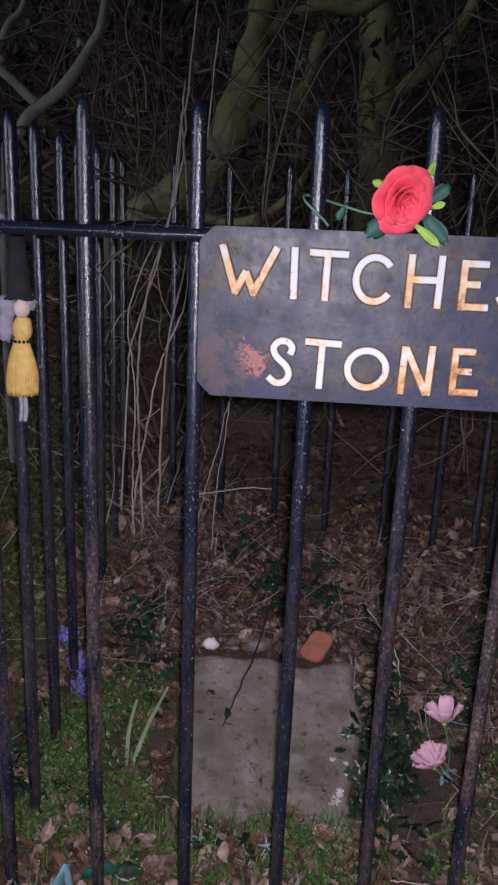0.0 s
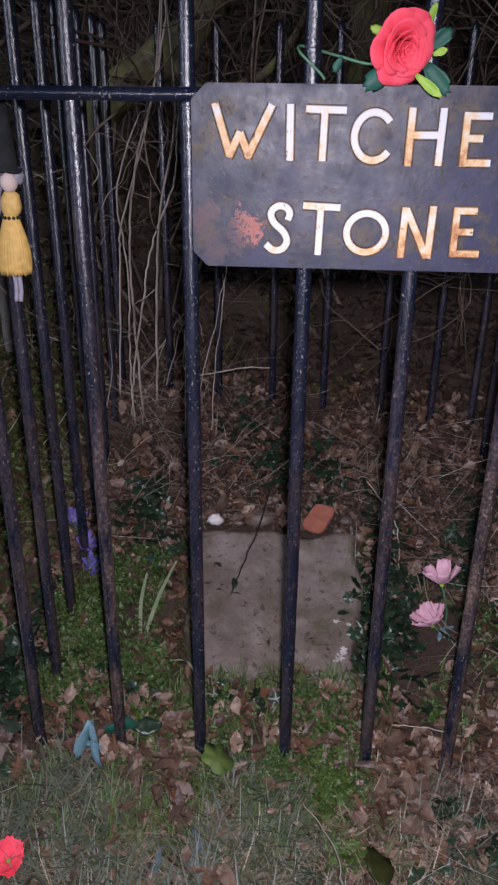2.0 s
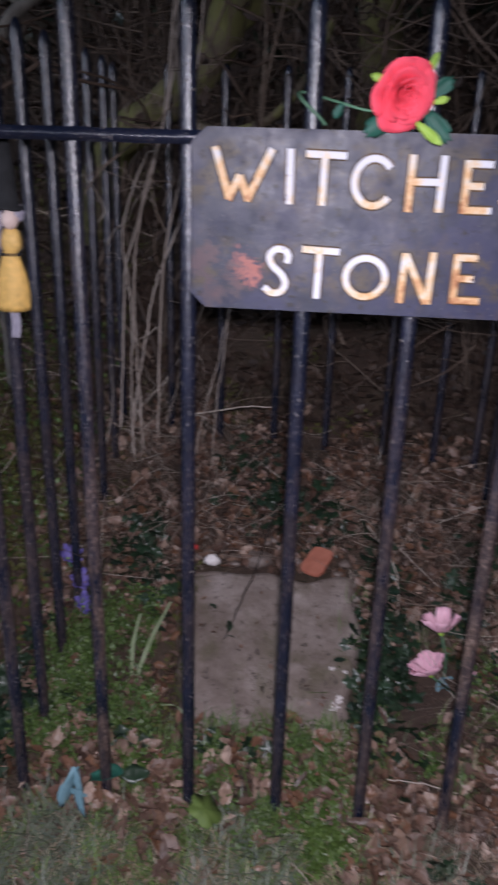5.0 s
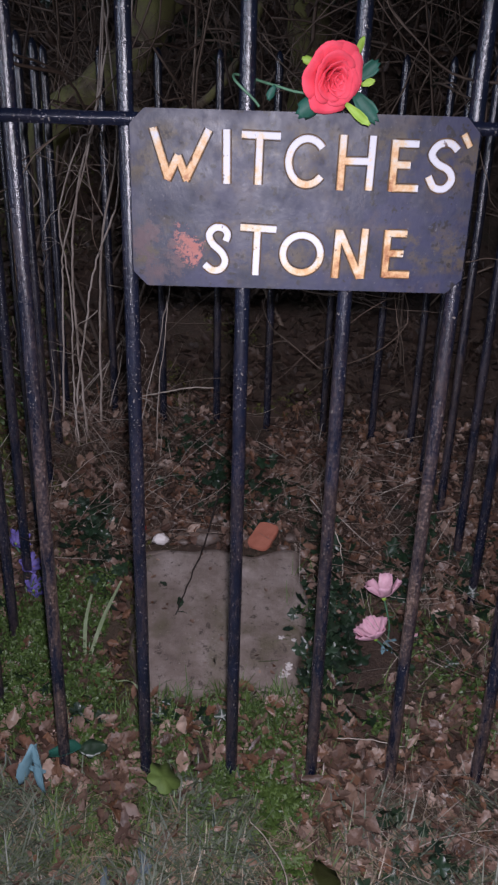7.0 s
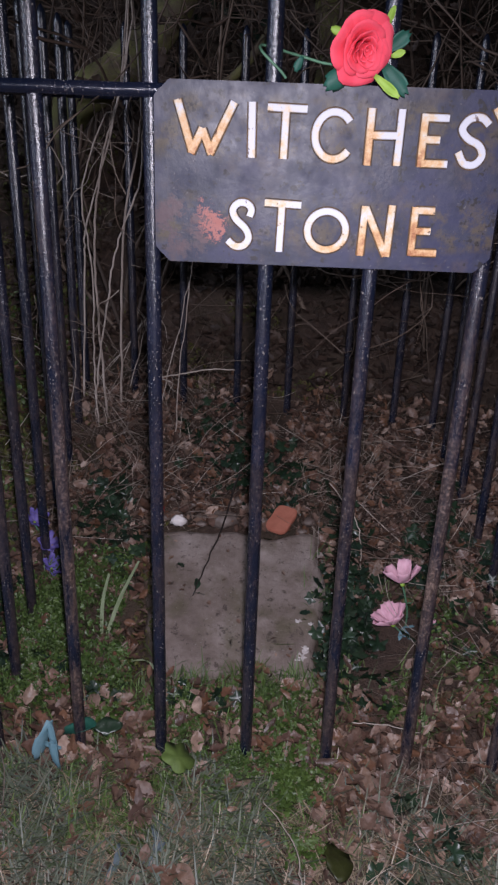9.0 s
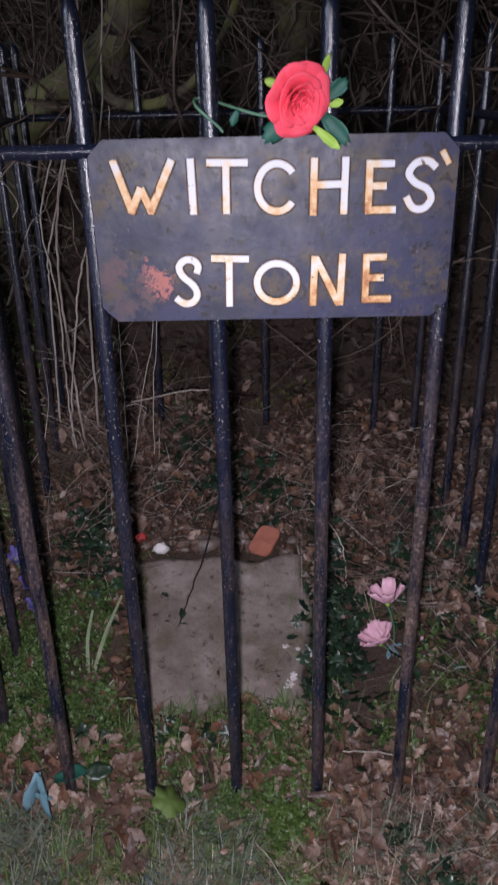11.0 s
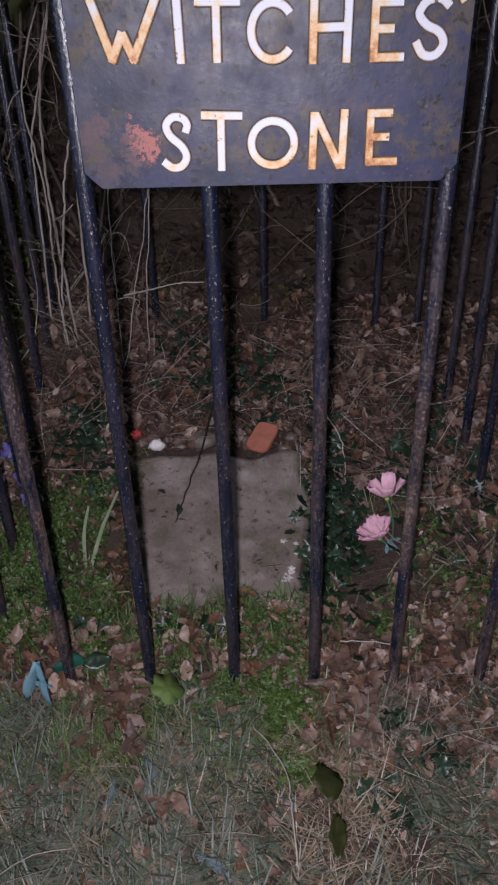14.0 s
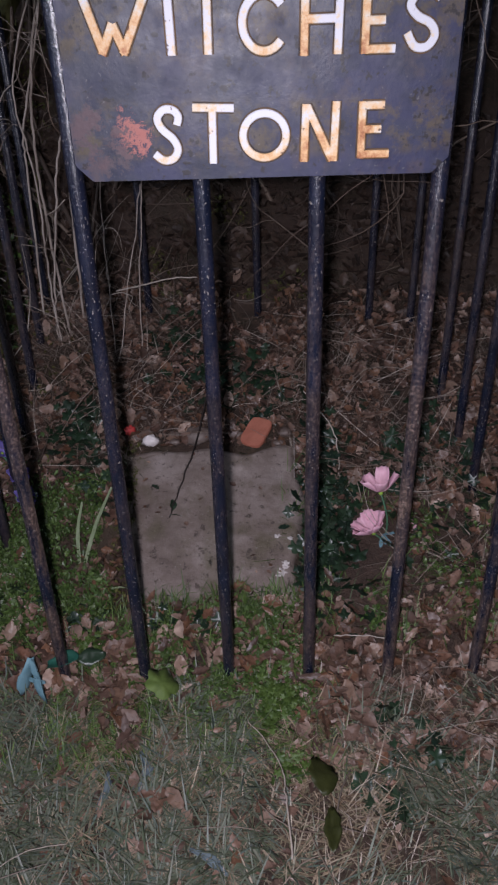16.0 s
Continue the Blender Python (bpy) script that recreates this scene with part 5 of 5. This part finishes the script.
bits = [(RND.uniform(-0.08, 0.29), RND.uniform(0.22, 0.58)) for _ in range(26)]
leaves("leaf_scraps", [(x, y, slab_z(y) + 0.008) for x, y in bits], LEAVES, (0.008, 0.020), 14, LITTER, "dark leaf scraps scattered on the stone", "leaves")
leaves("leaf_scraps", [(0.025, 0.425, slab_z(0.425) + 0.012), (-0.02, 0.47, slab_z(0.47) + 0.012), (0.035, 0.40, slab_z(0.40) + 0.010), (0.20, 0.56, slab_z(0.56) + 0.01), (0.295, 0.36, slab_z(0.36) + 0.015)], LEAVES, (0.022, 0.034), 20, IVY, "dark curled leaf scraps stuck to the stone", "leaves")
leaves("lichen", [(0.295, 0.272, slab_z(0.272) + 0.007), (0.282, 0.252, slab_z(0.252) + 0.006), (0.288, 0.262, slab_z(0.262) + 0.006), (0.295, 0.280, slab_z(0.28) + 0.006), (0.28, 0.345, slab_z(0.345) + 0.007), (0.31, 0.335, slab_z(0.335) + 0.012)], IVIES, (0.012, 0.026), 8, PALESTONE, "chalky white lichen spots on the stone", "lichen")

# ---- doll hanging from the side rail ----
def doll():
    h = Heap()
    cx, cy = -0.328, 0.118
    hat = []
    prof = [(1.246, 0.006), (1.238, 0.012), (1.20, 0.0165), (1.16, 0.0195), (1.138, 0.0215), (1.134, 0.027), (1.131, 0.027), (1.130, 0.012)]
    n = 16
    for z, r in prof:
        for k in range(n):
            a = 2 * math.pi * k / n
            hat.append(Vector((cx + 0.004 + r * math.cos(a), cy + r * 0.75 * math.sin(a), z + 0.002 * math.sin(3 * a))))
    h.add(hat, [(j * n + k, j * n + (k + 1) % n, (j + 1) * n + (k + 1) % n, (j + 1) * n + k) for j in range(len(prof) - 1) for k in range(n)], 0)
    h.add(*ellipsoid((cx + 0.010, cy - 0.004, 1.116), (0.0145, 0.013, 0.0165), 14, 9, 0.1), 1)
    for at, rad in (((cx - 0.017, cy, 1.117), (0.016, 0.014, 0.022)), ((cx - 0.022, cy - 0.002, 1.084), (0.0155, 0.013, 0.026)), ((cx + 0.022, cy + 0.004, 1.124), (0.010, 0.010, 0.012))):
        h.add(*ellipsoid(at, rad, 14, 9, 0.45, at[2] * 30), 2)
    h.add(*ellipsoid((cx - 0.034, cy - 0.006, 1.108), (0.006, 0.005, 0.007), 10, 6, 0.3), 3)
    h.add(*ellipsoid((cx + 0.008, cy, 1.082), (0.0175, 0.014, 0.024), 14, 10, 0.2, 2.0), 4)
    n, skirt = 96, []
    prof = [(1.066, 0.011), (1.05, 0.016), (1.03, 0.022), (1.01, 0.0255), (0.99, 0.0275), (0.975, 0.027), (0.966, 0.026), (0.968, 0.022)]
    for j, (z, r) in enumerate(prof):
        for k in range(n):
            a = 2 * math.pi * k / n
            rr = r * (1 + 0.045 * math.sin(a * 32) + 0.07 * noise.noise((math.cos(a) * 3, math.sin(a) * 3, z * 20)))
            rag = 0.006 * noise.noise((k * 0.9, 3.0, 0.0)) if j > 4 else 0.0
            skirt.append(Vector((cx + 0.005 - 0.002 * j / 7 + rr * math.cos(a), cy + 0.75 * rr * math.sin(a), z + rag)))
    h.add(skirt, [(j * n + k, j * n + (k + 1) % n, (j + 1) * n + (k + 1) % n, (j + 1) * n + k) for j in range(len(prof) - 1) for k in range(n)], 4)
    h.add(*ellipsoid((cx + 0.004, cy, 1.010), (0.022, 0.017, 0.042), 14, 8), 4)
    for k in range(12):
        a = 2 * math.pi * k / 12
        h.add(*ellipsoid((cx + 0.006 + 0.0145 * math.cos(a), cy + 0.012 * math.sin(a), 1.060), (0.003, 0.003, 0.003), 8, 5), 0)
    for dx in (-0.002, 0.006):
        h.add(*tube(curvy([(cx + dx, cy, 0.975), (cx + dx + 0.003, cy, 0.945), (cx + dx, cy, 0.918)], 4), 0.0038, 7), 2)
    h.add(*tube(curvy([(cx + 0.004, cy, 1.244), (cx + 0.002, cy - 0.002, 1.252), (-0.347, 0.100, 1.262), (-0.350, 0.105, 1.259)], 5), 0.0014, 6), 2)
    h.add(*ellipsoid((-0.350, 0.100, 1.262), (0.016, 0.010, 0.006), 14, 8, 0.6, 4.0), 2)
    return tagged(h.build("doll", [BLACKCLOTH, SKIN, GREYWOOL, REDBIT, YELLOW]), "small handmade doll, black hat, yellow raffia dress, hanging on railing", "doll")


doll()

# ---- plaque on its paved base ----
plaque = tagged(new("plaque"), "grey tilted plaque with a bare sandy patch, beside the railing", "plaque")
tilt = Matrix.Translation((-0.497, 0.022, 0.012)) @ Matrix.Rotation(radians(57.5), 4, "X") @ Matrix.Rotation(radians(5), 4, "Z")
bm = box_bm(-0.55, 0.0, 0.0, 0.318, -0.080, 0.0, 0.004, 2)
bmesh.ops.transform(bm, matrix=tilt, verts=bm.verts)
part("slab", bm, SLATE, plaque, smooth=False)
bm = bmesh.new()
edge = [(-0.036 - 0.010 * noise.noise((k * 0.45, 3.0, 1.0)) - (0.010 if 6 < k < 11 else 0.0), 0.045 + 0.23 * k / 24) for k in range(25)]
ring = [(-0.50, 0.045)] + edge + [(-0.50, 0.275)]
f = bm.faces.new([bm.verts.new((x, y, 0.0005)) for x, y in ring])
ext = bmesh.ops.extrude_face_region(bm, geom=[f])
bmesh.ops.translate(bm, vec=(0, 0, 0.003), verts=[g for g in ext["geom"] if isinstance(g, bmesh.types.BMVert)])
bmesh.ops.recalc_face_normals(bm, faces=bm.faces[:])
bmesh.ops.transform(bm, matrix=tilt, verts=bm.verts)
part("panel", bm, SANDY, plaque, "flaking sandy panel", False)


def block(x0, x1, y0, y1, z1, seed, label):
    bm = box_bm(x0, x1, y0, y1, -0.10, z1, 0.007, 2)
    bmesh.ops.subdivide_edges(bm, edges=bm.edges[:], cuts=3, use_grid_fill=True)
    for v in bm.verts:
        v.co += Vector((noise.noise(v.co * 16 + Vector((seed, 0, 0))), noise.noise(v.co * 16 + Vector((0, seed, 0))), 0.7 * noise.noise(v.co * 22 + Vector((0, 0, seed))))) * 0.006
    return tagged(link_bm("paving_stone", bm, PAVING), label, "paving stone", "stones below the plaque")


block(-1.05, -0.408, -0.055, 0.035, 0.028, 1.0, "long brown-grey kerb stone under the plaque")
block(-0.62, -0.475, -0.135, -0.064, 0.016, 4.0, "small brown stone in mortar below the plaque")
block(-0.468, -0.405, -0.11, -0.064, 0.014, 7.0, "small brown stone in mortar below the plaque")
block(-0.60, -0.385, -0.33, -0.118, 0.012, 9.0, "pale mottled paving stone on the verge")
block(-1.05, -0.63, -0.33, -0.064, 0.014, 12.0, "brown paving stone on the verge")
lump("boulder", (0.97, 0.80, 0.10), (0.10, 0.08, 0.07), PAVING, "grey stone lying outside the railing", "stone", 0.3, 9.0)

# ---- dew drops that catch the torch ----
h = Heap()
for x, y, z, r in ((0.48, -0.22, 0.040, 0.0036), (0.21, -0.37, 0.032, 0.0034), (0.222, -0.372, 0.034, 0.0028), (0.30, -0.13, 0.040, 0.0028), (0.292, -0.125, 0.043, 0.0022), (0.545, -0.13, 0.035, 0.0022), (-0.04, 0.10, 0.045, 0.002), (0.41, -0.27, 0.035, 0.002)):
    h.add(*ellipsoid((x, y, z), (r, r, r), 14, 10))
tagged(h.build("dew_drops", DEW), "glinting dew drops on the grass", "dew", kind="stuff")
